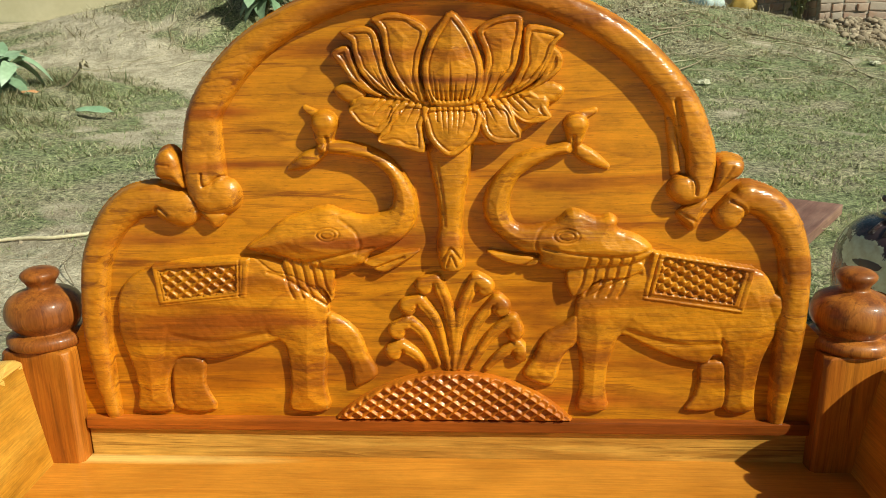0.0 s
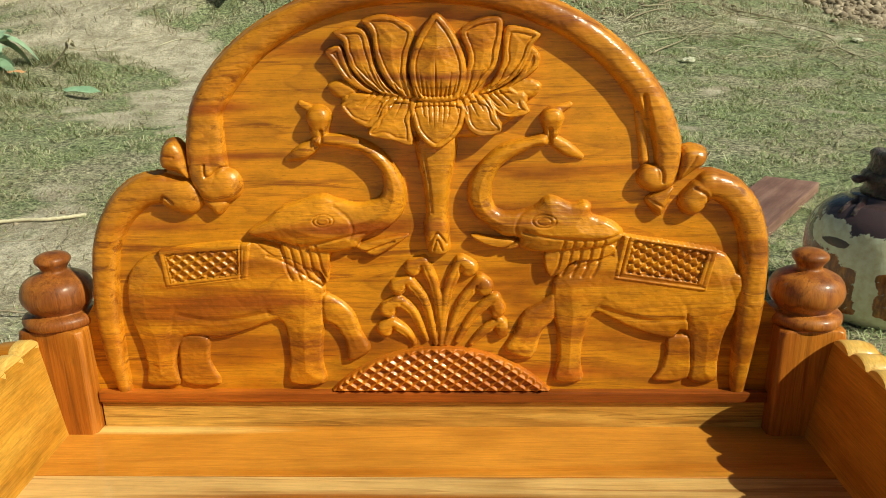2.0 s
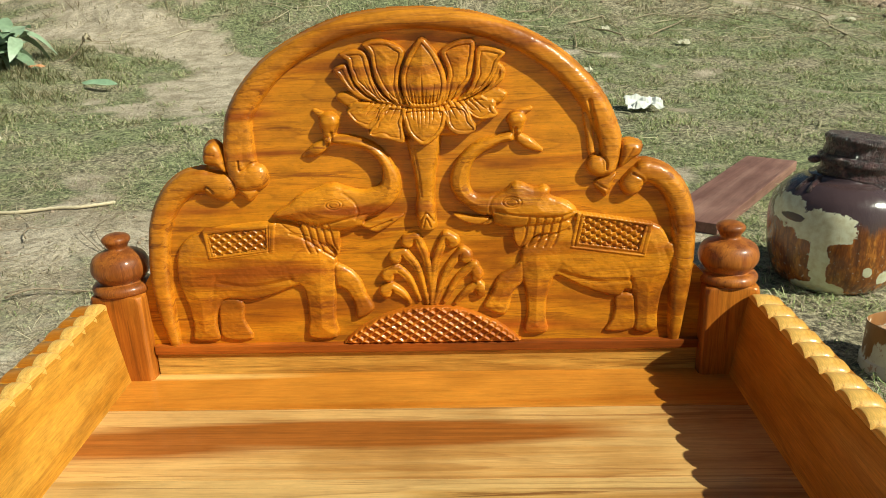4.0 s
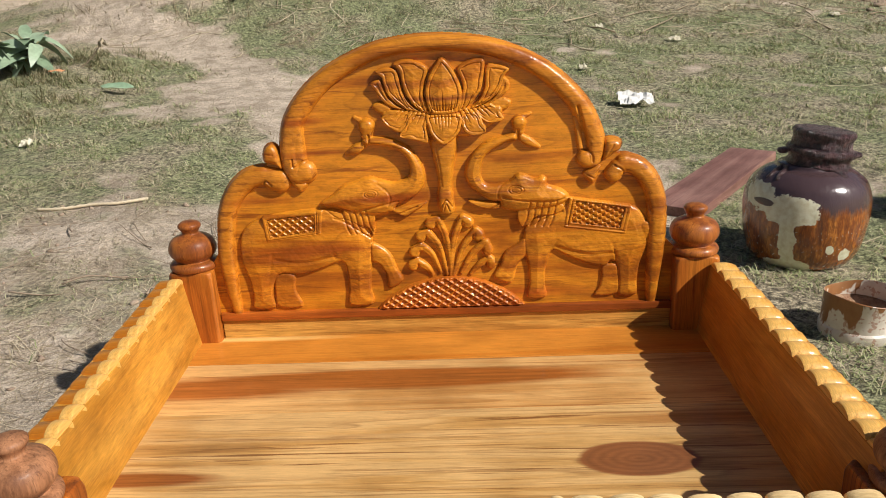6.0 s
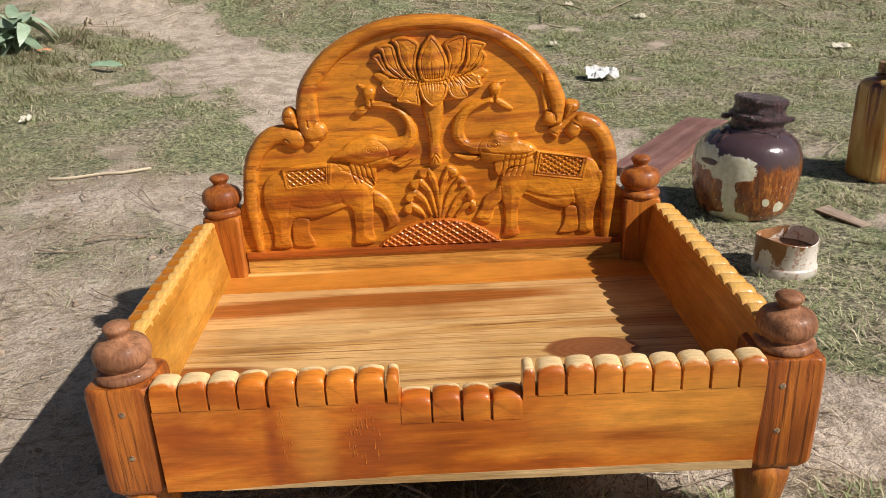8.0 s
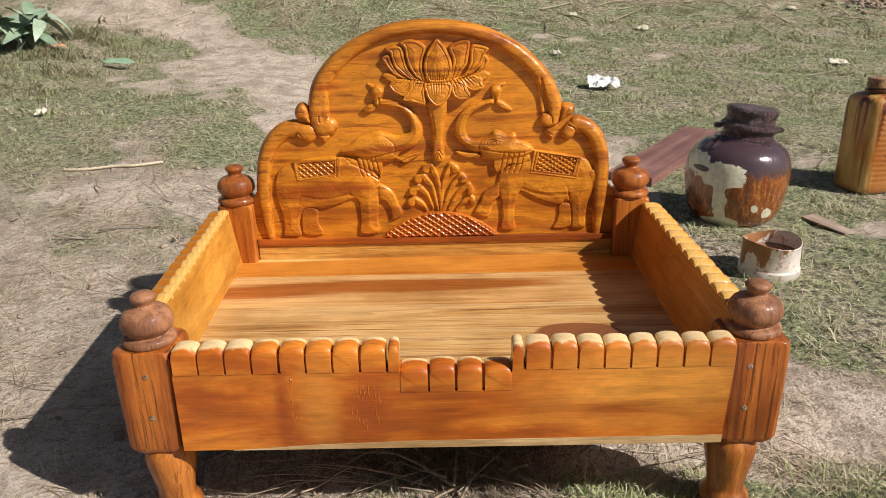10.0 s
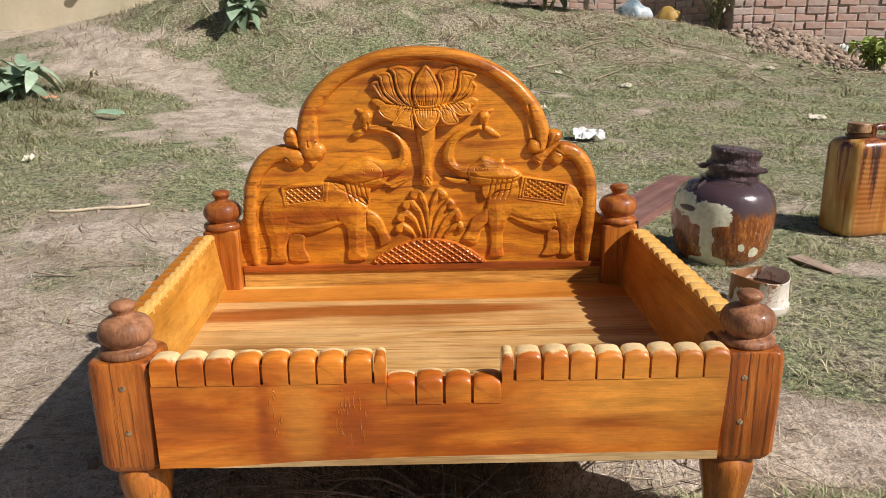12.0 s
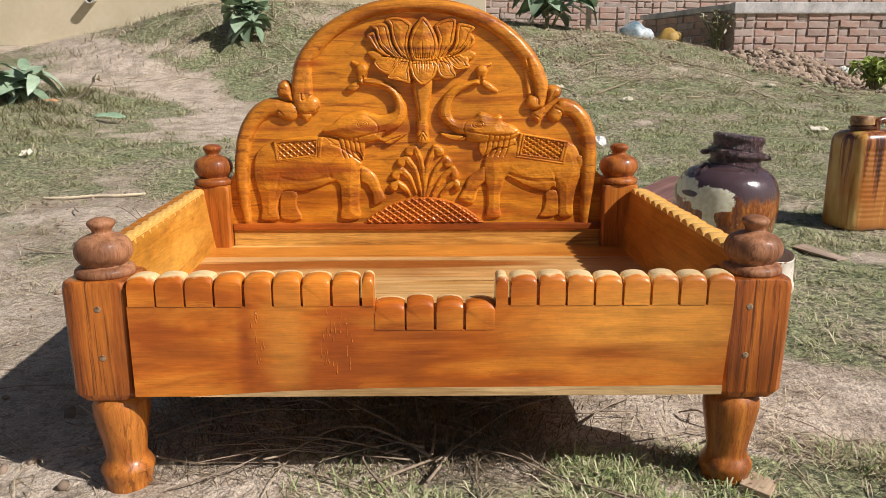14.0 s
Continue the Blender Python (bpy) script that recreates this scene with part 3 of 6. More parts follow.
def side_rail(sign, key):
    """A leaning side board and its row of rounded scallops."""
    thick = 0.036 * sign
    y0, y1, n = 0.033, 0.536, 15
    bm = box(0, 1, y0, y1, 0.140, 0.3045, 0.0)
    for v in bm.verts:
        v.co.x = inner_face(sign, v.co.y, v.co.z) + (thick if v.co.x > 0.5 else 0)
    bmesh.ops.bevel(bm, geom=bm.edges[:], offset=0.001, segments=1, affect="EDGES")
    rail = part("side_rail", bm, WOOD[key], bed, "pale amber side board with a scalloped top edge")
    w = (y1 - y0) / n
    first = None
    for i in range(n):
        ya, yb = y0 + w * i, y0 + w * (i + 1)
        if first is None:
            bm = bmesh.new()
            rows = []
            for across, drop in ((0.0003, 0.0014), (0.003, 0.0), (0.0130, 0.0002), (0.0150, 0.0014), (0.0300, 0.0026), (0.0362, 0.0070)) if sign < 0 else ((0.0003, 0.0014), (0.003, 0.0), (0.019, 0.0004), (0.0255, 0.0016), (0.0315, 0.0040), (0.0362, 0.0095)):
                row = []
                for k in range(11):
                    t = k / 10
                    row.append(bm.verts.new((across * sign, (t - 0.5) * (w - 0.0004), 0.0095 * math.sin(math.pi * t) ** 0.58 - drop)))
                rows.append(row)
            low = [[bm.verts.new((v.co.x, v.co.y, -0.016)) for v in r] for r in (rows[0], rows[-1])]
            for r, q in zip(rows, rows[1:]):
                for k in range(10):
                    bm.faces.new((r[k], r[k + 1], q[k + 1], q[k]))
            for top, bot in ((rows[0], low[0]), (rows[-1], low[1])):
                for k in range(10):
                    bm.faces.new((top[k], top[k + 1], bot[k + 1], bot[k]))
            for e in (0, 10):
                bm.faces.new([r[e] for r in rows] + [low[1][e], low[0][e]])
            bm.faces.new(low[0] + low[1][::-1])
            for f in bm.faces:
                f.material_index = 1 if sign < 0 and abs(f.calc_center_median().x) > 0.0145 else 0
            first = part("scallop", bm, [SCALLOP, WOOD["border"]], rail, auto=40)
            ob = first
        else:
            ob = new("scallop", first.data)
            ob.parent = rail
        y = (ya + yb) / 2
        ob.location = (inner_face(sign, y, 0.305), y + random.uniform(-0.0006, 0.0006), 0.3042 + random.uniform(-0.0007, 0.0007))
    return rail


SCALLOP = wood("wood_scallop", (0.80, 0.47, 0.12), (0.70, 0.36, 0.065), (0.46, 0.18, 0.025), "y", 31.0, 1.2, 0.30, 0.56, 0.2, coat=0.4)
side_rail(1, "side_right")
side_rail(-1, "side_left")

# seat boards
for y0, y1, key, label in ((0.4605, 0.590, "seat_orange", "orange stained seat plank"), (0.3185, 0.460, "seat_brown", "seat plank with brown heartwood"),
                           (0.033, 0.318, "seat_pale", "pale seat plank with dark veins and a brown knot")):
    bm = box(0, 1, y0, y1, 0.176, 0.196 + random.uniform(-0.0004, 0.0004), 0.0)
    for v in bm.verts:
        v.co.x = inner_face(1, v.co.y, 0.18) + 0.006 if v.co.x > 0.5 else inner_face(-1, v.co.y, 0.18) - 0.006
    bmesh.ops.bevel(bm, geom=bm.edges[:], offset=0.0007, segments=1, affect="EDGES")
    part("seat_plank", bm, WOOD[key], bed, label)


# ---- the headboard ----
FACE = 0.556           # the plane of the carved panel
MM = 0.001
ARCH = [(-0.229, 0.472, 0.015), (-0.240, 0.466, 0.0165), (-0.2475, 0.480, 0.0155), (-0.2475, 0.508, 0.0155), (-0.236, 0.547, 0.0165), (-0.205, 0.587, 0.0155), (-0.163, 0.618, 0.0135), (-0.108, 0.641, 0.0125),
        (-0.055, 0.6495, 0.0122), (-0.009, 0.6495, 0.0122), (0.047, 0.642, 0.0125), (0.102, 0.622, 0.013), (0.148, 0.592, 0.014), (0.184, 0.553, 0.015), (0.204, 0.514, 0.0145), (0.209, 0.490, 0.014), (0.205, 0.472, 0.013), (0.197, 0.474, 0.0115)]
LEFT_ARM = [(-0.272, 0.456, 0.0165), (-0.292, 0.466, 0.0155), (-0.315, 0.460, 0.0155), (-0.338, 0.440, 0.0150), (-0.355, 0.408, 0.0145), (-0.3625, 0.370, 0.0140), (-0.3655, 0.330, 0.0140), (-0.364, 0.285, 0.0115), (-0.360, 0.243, 0.0080)]
RIGHT_ARM = [(0.236, 0.456, 0.0140), (0.251, 0.466, 0.0135), (0.272, 0.457, 0.0140), (0.290, 0.436, 0.0145), (0.301, 0.405, 0.0145), (0.304, 0.370, 0.0145), (0.304, 0.330, 0.0140), (0.302, 0.285, 0.0115), (0.301, 0.243, 0.0080)]


def outer_edge(path):
    """The outer line of a border: (x, z) along its path, set out by its half width."""
    pts, out = smooth_profile(path, 5), []
    for i, p in enumerate(pts):
        d = pts[min(i + 1, len(pts) - 1)] - pts[max(i - 1, 0)]
        n = Vector((-d.y, d.x)).normalized()
        out.append((p.x + n.x * (0.95 * p.z - 0.0015), p.y + n.y * (0.95 * p.z - 0.0015)))
    return out


def panel_mesh():
    """The board behind the carving, cut to the line of the border."""
    left = outer_edge(LEFT_ARM[1:][::-1])
    arch = outer_edge(ARCH[2:-2])
    right = outer_edge(RIGHT_ARM[1:])
    ring = [(-0.391, 0.200), (-0.391, 0.325)] + [p for p in left if p[1] > 0.340 and p[0] < -0.300] + [(-0.285, 0.482), (-0.2855, 0.504), (-0.278, 0.508), (-0.271, 0.503), (-0.265, 0.492)] + arch + [(0.2235, 0.497), (0.228, 0.4995), (0.241, 0.4985), (0.2445, 0.494), (0.238, 0.482)] + [p for p in right if p[1] > 0.340 and p[0] > 0.250] + [(0.338, 0.325), (0.338, 0.200)]
    bm = bmesh.new()
    a = [bm.verts.new((x, FACE, z)) for x, z in ring]
    f = bm.faces.new(a)
    ex = bmesh.ops.extrude_face_region(bm, geom=[f])
    for v in ex["geom"]:
        if isinstance(v, bmesh.types.BMVert):
            v.co.y += 0.020
    return bm


headboard = part("headboard", panel_mesh(), WOOD["panel"], bed, "carved amber teak headboard with a round arch")
part("ledge", box(-0.388, 0.334, FACE - 0.0085, FACE + 0.004, 0.2285, 0.2410, 0.0016), WOOD["ledge"], headboard, "dark moulded ledge")
part("base_strip", box(-0.388, 0.334, FACE - 0.0035, FACE + 0.004, 0.1955, 0.2287, 0.001), WOOD["strip"], headboard, "yellow base strip")


class Relief:
    """A carved height over the panel, put together from rounded strokes and cut with grooves."""

    def __init__(self, x0, x1, z0, z1, step=0.0013):
        self.xs, self.zs = np.arange(x0, x1, step), np.arange(z0, z1, step)
        self.X, self.Z = np.meshgrid(self.xs, self.zs)
        self.h = np.full(self.X.shape, -0.02)

    def blend(self, new_h, k):
        a, b = self.h, new_h
        m = np.clip(0.5 + 0.5 * (a - b) / k, 0, 1)
        self.h = b * (1 - m) + a * m + k * m * (1 - m) * ((a > -0.003) & (b > -0.003))

    def stroke(self, pts, height, k=0.002, lift=0.0, power=3.2):
        """pts in millimetres: x, z, radius."""
        pts = [(p.x * MM, p.y * MM, max(p.z * MM, 0.001)) for p in smooth_profile(pts, 5)] if len(pts) > 2 else [tuple(c * MM for c in p) for p in pts]
        best, rr = np.full(self.X.shape, 9.0), np.ones(self.X.shape)
        for (x0, z0, r0), (x1, z1, r1) in zip(pts, pts[1:]):
            dx, dz = x1 - x0, z1 - z0
            t = np.clip(((self.X - x0) * dx + (self.Z - z0) * dz) / (dx * dx + dz * dz + 1e-12), 0, 1)
            r = r0 + (r1 - r0) * t
            d = np.hypot(self.X - x0 - dx * t, self.Z - z0 - dz * t) / r
            near = d < best
            best, rr = np.where(near, d, best), np.where(near, r, rr)
        hh = np.minimum(height, rr * 1.25)
        inside = (hh + lift) * np.maximum(0, 1 - np.minimum(best, 1) ** power) ** 0.55
        self.blend(np.where(best < 1, inside, -(best - 1) * rr * 2.5), k)
        return self

    def form(self, pts, height, edge, lift=0.0, rim=0.0, crown=0.0, over=True, k=0.0015, lip=0.0042, wave=0.0, slope=0.0, hinge=0.553):
        """A flat-carved form inside a rounded outline; edge: how far in the edge rounds over; rim: a raised lip."""
        loop = [Vector((*p, 0)) for p in pts]
        m, ring = len(loop), []
        for i in range(m):
            p0, p1, p2, p3 = loop[i - 1], loop[i], loop[(i + 1) % m], loop[(i + 2) % m]
            for q in range(3):
                t = q / 3
                ring.append(0.5 * (2 * p1 + (p2 - p0) * t + (2 * p0 - 5 * p1 + 4 * p2 - p3) * t * t + (3 * p1 - p0 - 3 * p2 + p3) * t ** 3) * MM)
        d = np.full(self.X.shape, 9.0)
        inside = np.zeros(self.X.shape, bool)
        for a, b in zip(ring, ring[1:] + ring[:1]):
            dx, dz = b.x - a.x, b.y - a.y
            t = np.clip(((self.X - a.x) * dx + (self.Z - a.y) * dz) / (dx * dx + dz * dz + 1e-14), 0, 1)
            d = np.minimum(d, np.hypot(self.X - a.x - dx * t, self.Z - a.y - dz * t))
            inside ^= ((a.y > self.Z) != (b.y > self.Z)) & (self.X < dx * (self.Z - a.y) / (dz + 1e-14) + a.x)
        e = edge * MM
        u = np.clip(d / e, 0, 1)
        h = lift + height * np.sqrt(1 - (1 - u) ** 2) + crown * np.clip(d / 0.02, 0, 1)
        if rim:
            q = d + wave * waver(self.X, self.Z, 260, 5)
            h += -0.45 * rim * np.clip((q - lip) / 0.0008, 0, 1) - 0.75 * rim * np.exp(-((q - lip) / 0.0007) ** 2)
        h += slope * np.clip(hinge - self.Z, 0, 1)
        if over:
            self.h = np.where(inside, np.where(h > self.h, h, self.h), np.maximum(self.h, -d * 2.0))
        else:
            self.blend(np.where(inside, h, -d * 2.0), k)
        return self

    def groove(self, pts, width, depth, taper=0.0):
        pts = [(p.x * MM, p.y * MM) for p in smooth_profile([(*p, 0) for p in pts], 5)] if len(pts) > 2 else [(x * MM, z * MM) for x, z in pts]
        d, along = np.full(self.X.shape, 9.0), np.zeros(self.X.shape)
        for i, ((x0, z0), (x1, z1)) in enumerate(zip(pts, pts[1:])):
            dx, dz = x1 - x0, z1 - z0
            t = np.clip(((self.X - x0) * dx + (self.Z - z0) * dz) / (dx * dx + dz * dz + 1e-12), 0, 1)
            e = np.hypot(self.X - x0 - dx * t, self.Z - z0 - dz * t)
            along = np.where(e < d, (i + t) / (len(pts) - 1), along)
            d = np.minimum(d, e)
        k = (1 - taper * along) * (np.clip(along * 6 + 0.2, 0, 1) if taper else 1.0)
        self.h -= np.where(self.h > 0, depth * k * MM * np.clip(1 - d / (1.55 * width * k * MM + 1e-6), 0, 1), 0)
        return self

    def polygon(self, pts):
        """Distance inside a convex polygon, in metres (negative outside)."""
        s = np.full(self.X.shape, 9.0)
        cx, cz = sum(p[0] for p in pts) / len(pts), sum(p[1] for p in pts) / len(pts)
        for (x0, z0), (x1, z1) in zip(pts, pts[1:] + pts[:1]):
            nx, nz = -(z1 - z0), x1 - x0
            q = math.hypot(nx, nz)
            if nx * (cx - x0) + nz * (cz - z0) < 0:
                nx, nz = -nx, -nz
            s = np.minimum(s, (nx * (self.X / MM - x0) + nz * (self.Z / MM - z0)) / q * MM)
        return s

    def studs(self, inside, base, pitch, height, tilt=0.0, sunk=False):
        """A field of small pyramids between crossing cuts, or of sunk ones between crossing ridges."""
        c, s = math.cos(tilt), math.sin(tilt)
        u, v = (self.X * c + self.Z * s) / pitch, (-self.X * s + self.Z * c) / (pitch * 0.8)
        t1, t2 = u + v, u - v
        a, b = 1 - np.abs(2 * (t1 % 1) - 1), 1 - np.abs(2 * (t2 % 1) - 1)
        tri = np.maximum(1 - 2.2 * a, 1 - 2.2 * b).clip(0, 1) * 0.5 + 0.5 if sunk else np.minimum(a, b)
        self.h = np.where(inside > 0, base + height * (np.abs(2 * tri - 1) if sunk else np.clip(tri * 1.25, 0, 1)) * np.clip(inside / 0.0015, 0, 1), self.h)
        return self

    def build(self, name, material, label, y=FACE, ripple=0.00025):
        h = self.h + np.where(self.h > 0.001, ripple * (waver(self.X, self.Z, 210, 3) + 1.2 * np.abs(waver(self.X, self.Z, 330, 6)) + 0.8 * np.abs(waver(self.X * 0.6, self.Z, 640, 7)) - 0.8), 0)
        h = np.maximum(np.where(h > 0, 0.82 * h, h), -0.005)
        n = self.X.shape[1]
        keep = (h[:-1, :-1] > -0.0045) | (h[1:, :-1] > -0.0045) | (h[:-1, 1:] > -0.0045) | (h[1:, 1:] > -0.0045)
        iz, ix = np.nonzero(keep)
        q = np.stack([iz * n + ix, iz * n + ix + 1, (iz + 1) * n + ix + 1, (iz + 1) * n + ix], -1)
        used, inv = np.unique(q, return_inverse=True)
        co = np.stack([self.X.reshape(-1)[used], y - h.reshape(-1)[used], self.Z.reshape(-1)[used]], -1)
        return solid(name, co.tolist(), inv.reshape(-1, 4).tolist(), material, headboard, label, True)


def borders():
    """The rounded border in three runs, its ends rolled into scrolls with a raised strip beside them."""
    arch = [(x / MM, z / MM, 0.95 * r / MM) for x, z, r in ARCH[1:-1]]
    r = Relief(-0.275, 0.230, 0.445, 0.668, 0.001)
    r.stroke(arch, 0.0145, power=2.6)
    r.stroke([(-232, 552, 9), (-236, 524, 13), (-237, 502, 14), (-236, 484, 14)], 0.0125, 0.0030, power=3.0)
    r.stroke([(172, 560, 2), (179, 530, 4), (184, 507, 5), (187, 486, 5)], 0.010, 0.0006, power=2.6)
    r.stroke([(-245, 484, 13), (-240, 466, 16), (-228, 469, 18.5)], 0.0160, 0.0015, power=2.4)
    r.stroke([(205, 476, 11), (198, 470, 12), (193, 474, 13.5)], 0.0150, 0.0015, power=2.4)
    r.groove([(-244, 490), (-243, 479), (-237, 480), (-228, 487), (-218, 485)], 1.3, 4.0)
    r.groove([(181, 552), (189, 522), (193, 500), (194, 488)], 2.2, 6.0)
    r.groove([(180, 482), (187, 487), (196, 488), (203, 480), (204, 470)], 1.2, 4.0)
    r.build("arch_border", WOOD["border"], "rounded arch border ending in scrolls", ripple=0.0003)
    for path, x0, x1, bulb, cuts in ((LEFT_ARM, -0.388, -0.245, [(-283, 462, 17), (-268, 457, 19)], [[(-280, 452), (-288, 459), (-292, 450), (-291, 440)], [(-292, 444), (-315, 436), (-334, 415), (-345, 385)]]),
                                     (RIGHT_ARM, 0.212, 0.330, [(243, 458, 14), (236, 449, 14.5)], [[(236, 463), (248, 456), (250, 444), (244, 436)], [(247, 446), (266, 443), (283, 420), (294, 387)]])):
        r = Relief(x0, x1, 0.2405, 0.492, 0.001)
        r.stroke([(x / MM, z / MM, w / MM) for x, z, w in path[1:]], 0.0145, power=2.6)
        r.stroke(bulb, 0.0150, 0.0015, power=2.4)
        for cut in cuts:
            r.groove(cut, 1.4, 3.6)
        r.build("shoulder_border", WOOD["border"], "rounded shoulder border", ripple=0.0003)


def elephant_left():
    r = Relief(-0.350, -0.035, 0.240, 0.560, 0.0009)
    # outlines of the forms, in millimetres
    o = {}
    o["body"] = [(-343, 353), (-337, 376), (-324, 390), (-307, 399), (-265, 407), (-205, 411), (-174, 404), (-143, 388), (-134, 365), (-135, 342), (-138, 307), (-141, 277), (-140, 249), (-178, 249), (-177, 277), (-178, 307), (-185, 323), (-214, 313), (-248, 303), (-281, 306), (-294, 294), (-300, 270), (-299, 247), (-334, 247), (-332, 269), (-336, 300), (-343, 327)]
    o["hind"] = [(-291, 303), (-262, 303), (-263, 276), (-254, 248), (-293, 248), (-297, 270)]
    o["raised"] = [(-137, 353), (-118, 345), (-105, 331), (-98, 310), (-89, 288), (-113, 275), (-116, 298), (-126, 316), (-138, 324)]
    o["head"] = [(-209, 420), (-188, 434), (-175, 445), (-155, 453), (-131, 459), (-118, 455), (-97, 450), (-82, 452), (-71, 458), (-69, 474), (-74, 487), (-90, 500), (-115, 506), (-133, 507), (-136, 516), (-115, 519), (-90, 514), (-69, 502), (-54, 483), (-46, 462), (-49, 442), (-59, 429), (-72, 421), (-91, 413), (-99, 403), (-121, 398), (-147, 400), (-174, 409), (-194, 414)]
    o["ear"] = [(-174, 409), (-142, 407), (-126, 404), (-127, 388), (-130, 365), (-135, 375), (-143, 381), (-159, 383), (-172, 392)]
    o["tusk"] = [(-99, 405), (-78, 413), (-47, 417), (-49, 412), (-68, 400), (-80, 394), (-92, 399)]
    r.form(o["hind"], 0.0052, 4.0, crown=0.001)
    r.form(o["raised"], 0.0072, 5.5, crown=0.003)
    r.form(o["body"], 0.0062, 4.2, crown=0.0048)
    r.form(o["head"], 0.0085, 5.5, 0.0030, crown=0.0085)
    r.form(o["ear"], 0.0026, 2.5, 0.0070, crown=0.0015)
    r.form(o["tusk"], 0.0075, 3.0, 0.002)
    r.stroke([(-134, 509, 6), (-147, 501, 8), (-163, 494, 3)], 0.012, 0.002)
    r.stroke([(-130, 522, 9), (-129, 534, 13)], 0.016, 0.003)
    r.stroke([(-135, 541, 5), (-146, 548, 3)], 0.011, 0.002)
    r.groove([(-127, 522), (-127, 508)], 1.6, 4)
    r.groove([(-134, 505), (-128, 514)], 1.2, 3)
    for k in range(2):
        q = 5.2 + 3.2 * k
        r.groove([(-129 + q * math.cos(a) * 1.25, 434 + q * 0.75 * math.sin(a)) for a in np.linspace(0, 2 * math.pi, 13)], 0.8, 1.6)
    r.groove([(-104, 403), (-90, 399), (-76, 404), (-60, 410)], 1.2, 3)
    r.groove([(-190, 418), (-160, 406), (-135, 410), (-110, 416), (-88, 420)], 1.8, 2.2)
    for x in (-176, -167, -158, -149, -140):
        r.groove([(x, 408), (x + 3, 394), (x + 5, 382), (x + 10, 370)], 1.5, 2.4)
    r.groove([(-124, 364), (-101, 373), (-74, 391)], 1.0, 1.6)
    r.groove([(-118, 447), (-104, 436), (-100, 424), (-104, 414)], 1.6, 1.4)
    r.groove([(-190, 395), (-172, 388), (-150, 372), (-137, 362)], 1.5, 2.5)
    r.groove([(-196, 338), (-186, 322), (-180, 300)], 3.5, 1.0)
    r.groove([(-292, 338), (-296, 322), (-302, 300)], 3.0, 1.0)
    r.groove([(-288, 330), (-250, 324), (-196, 332)], 3.2, 2.0)
    r.groove([(-205, 412), (-185, 396), (-168, 392), (-150, 381), (-134, 366)], 0.9, 1.6)
    quad = [(-301, 402), (-207, 409), (-212, 371), (-297, 361)]
    inner = [(-294, 398), (-219, 403), (-221, 377), (-290, 367)]
    side = r.polygon(quad)
    r.h = np.where(side > 0, np.maximum(r.h, 0.0112) + 0.0014 * np.clip(side / 0.0012, 0, 1) - 0.0012 * np.exp(-((side - 0.0052) / 0.0007) ** 2), r.h)
    r.studs(r.polygon(inner), 0.0092, 0.0135, 0.0034, -0.05, True)
    r.groove([(-216, 408), (-219, 372)], 0.9, 2)
    r.groove([(-297, 363), (-213, 373)], 0.9, 1.8)
    r.build("elephant_carving", WOOD["carving"], "carved elephant with lifted trunk")


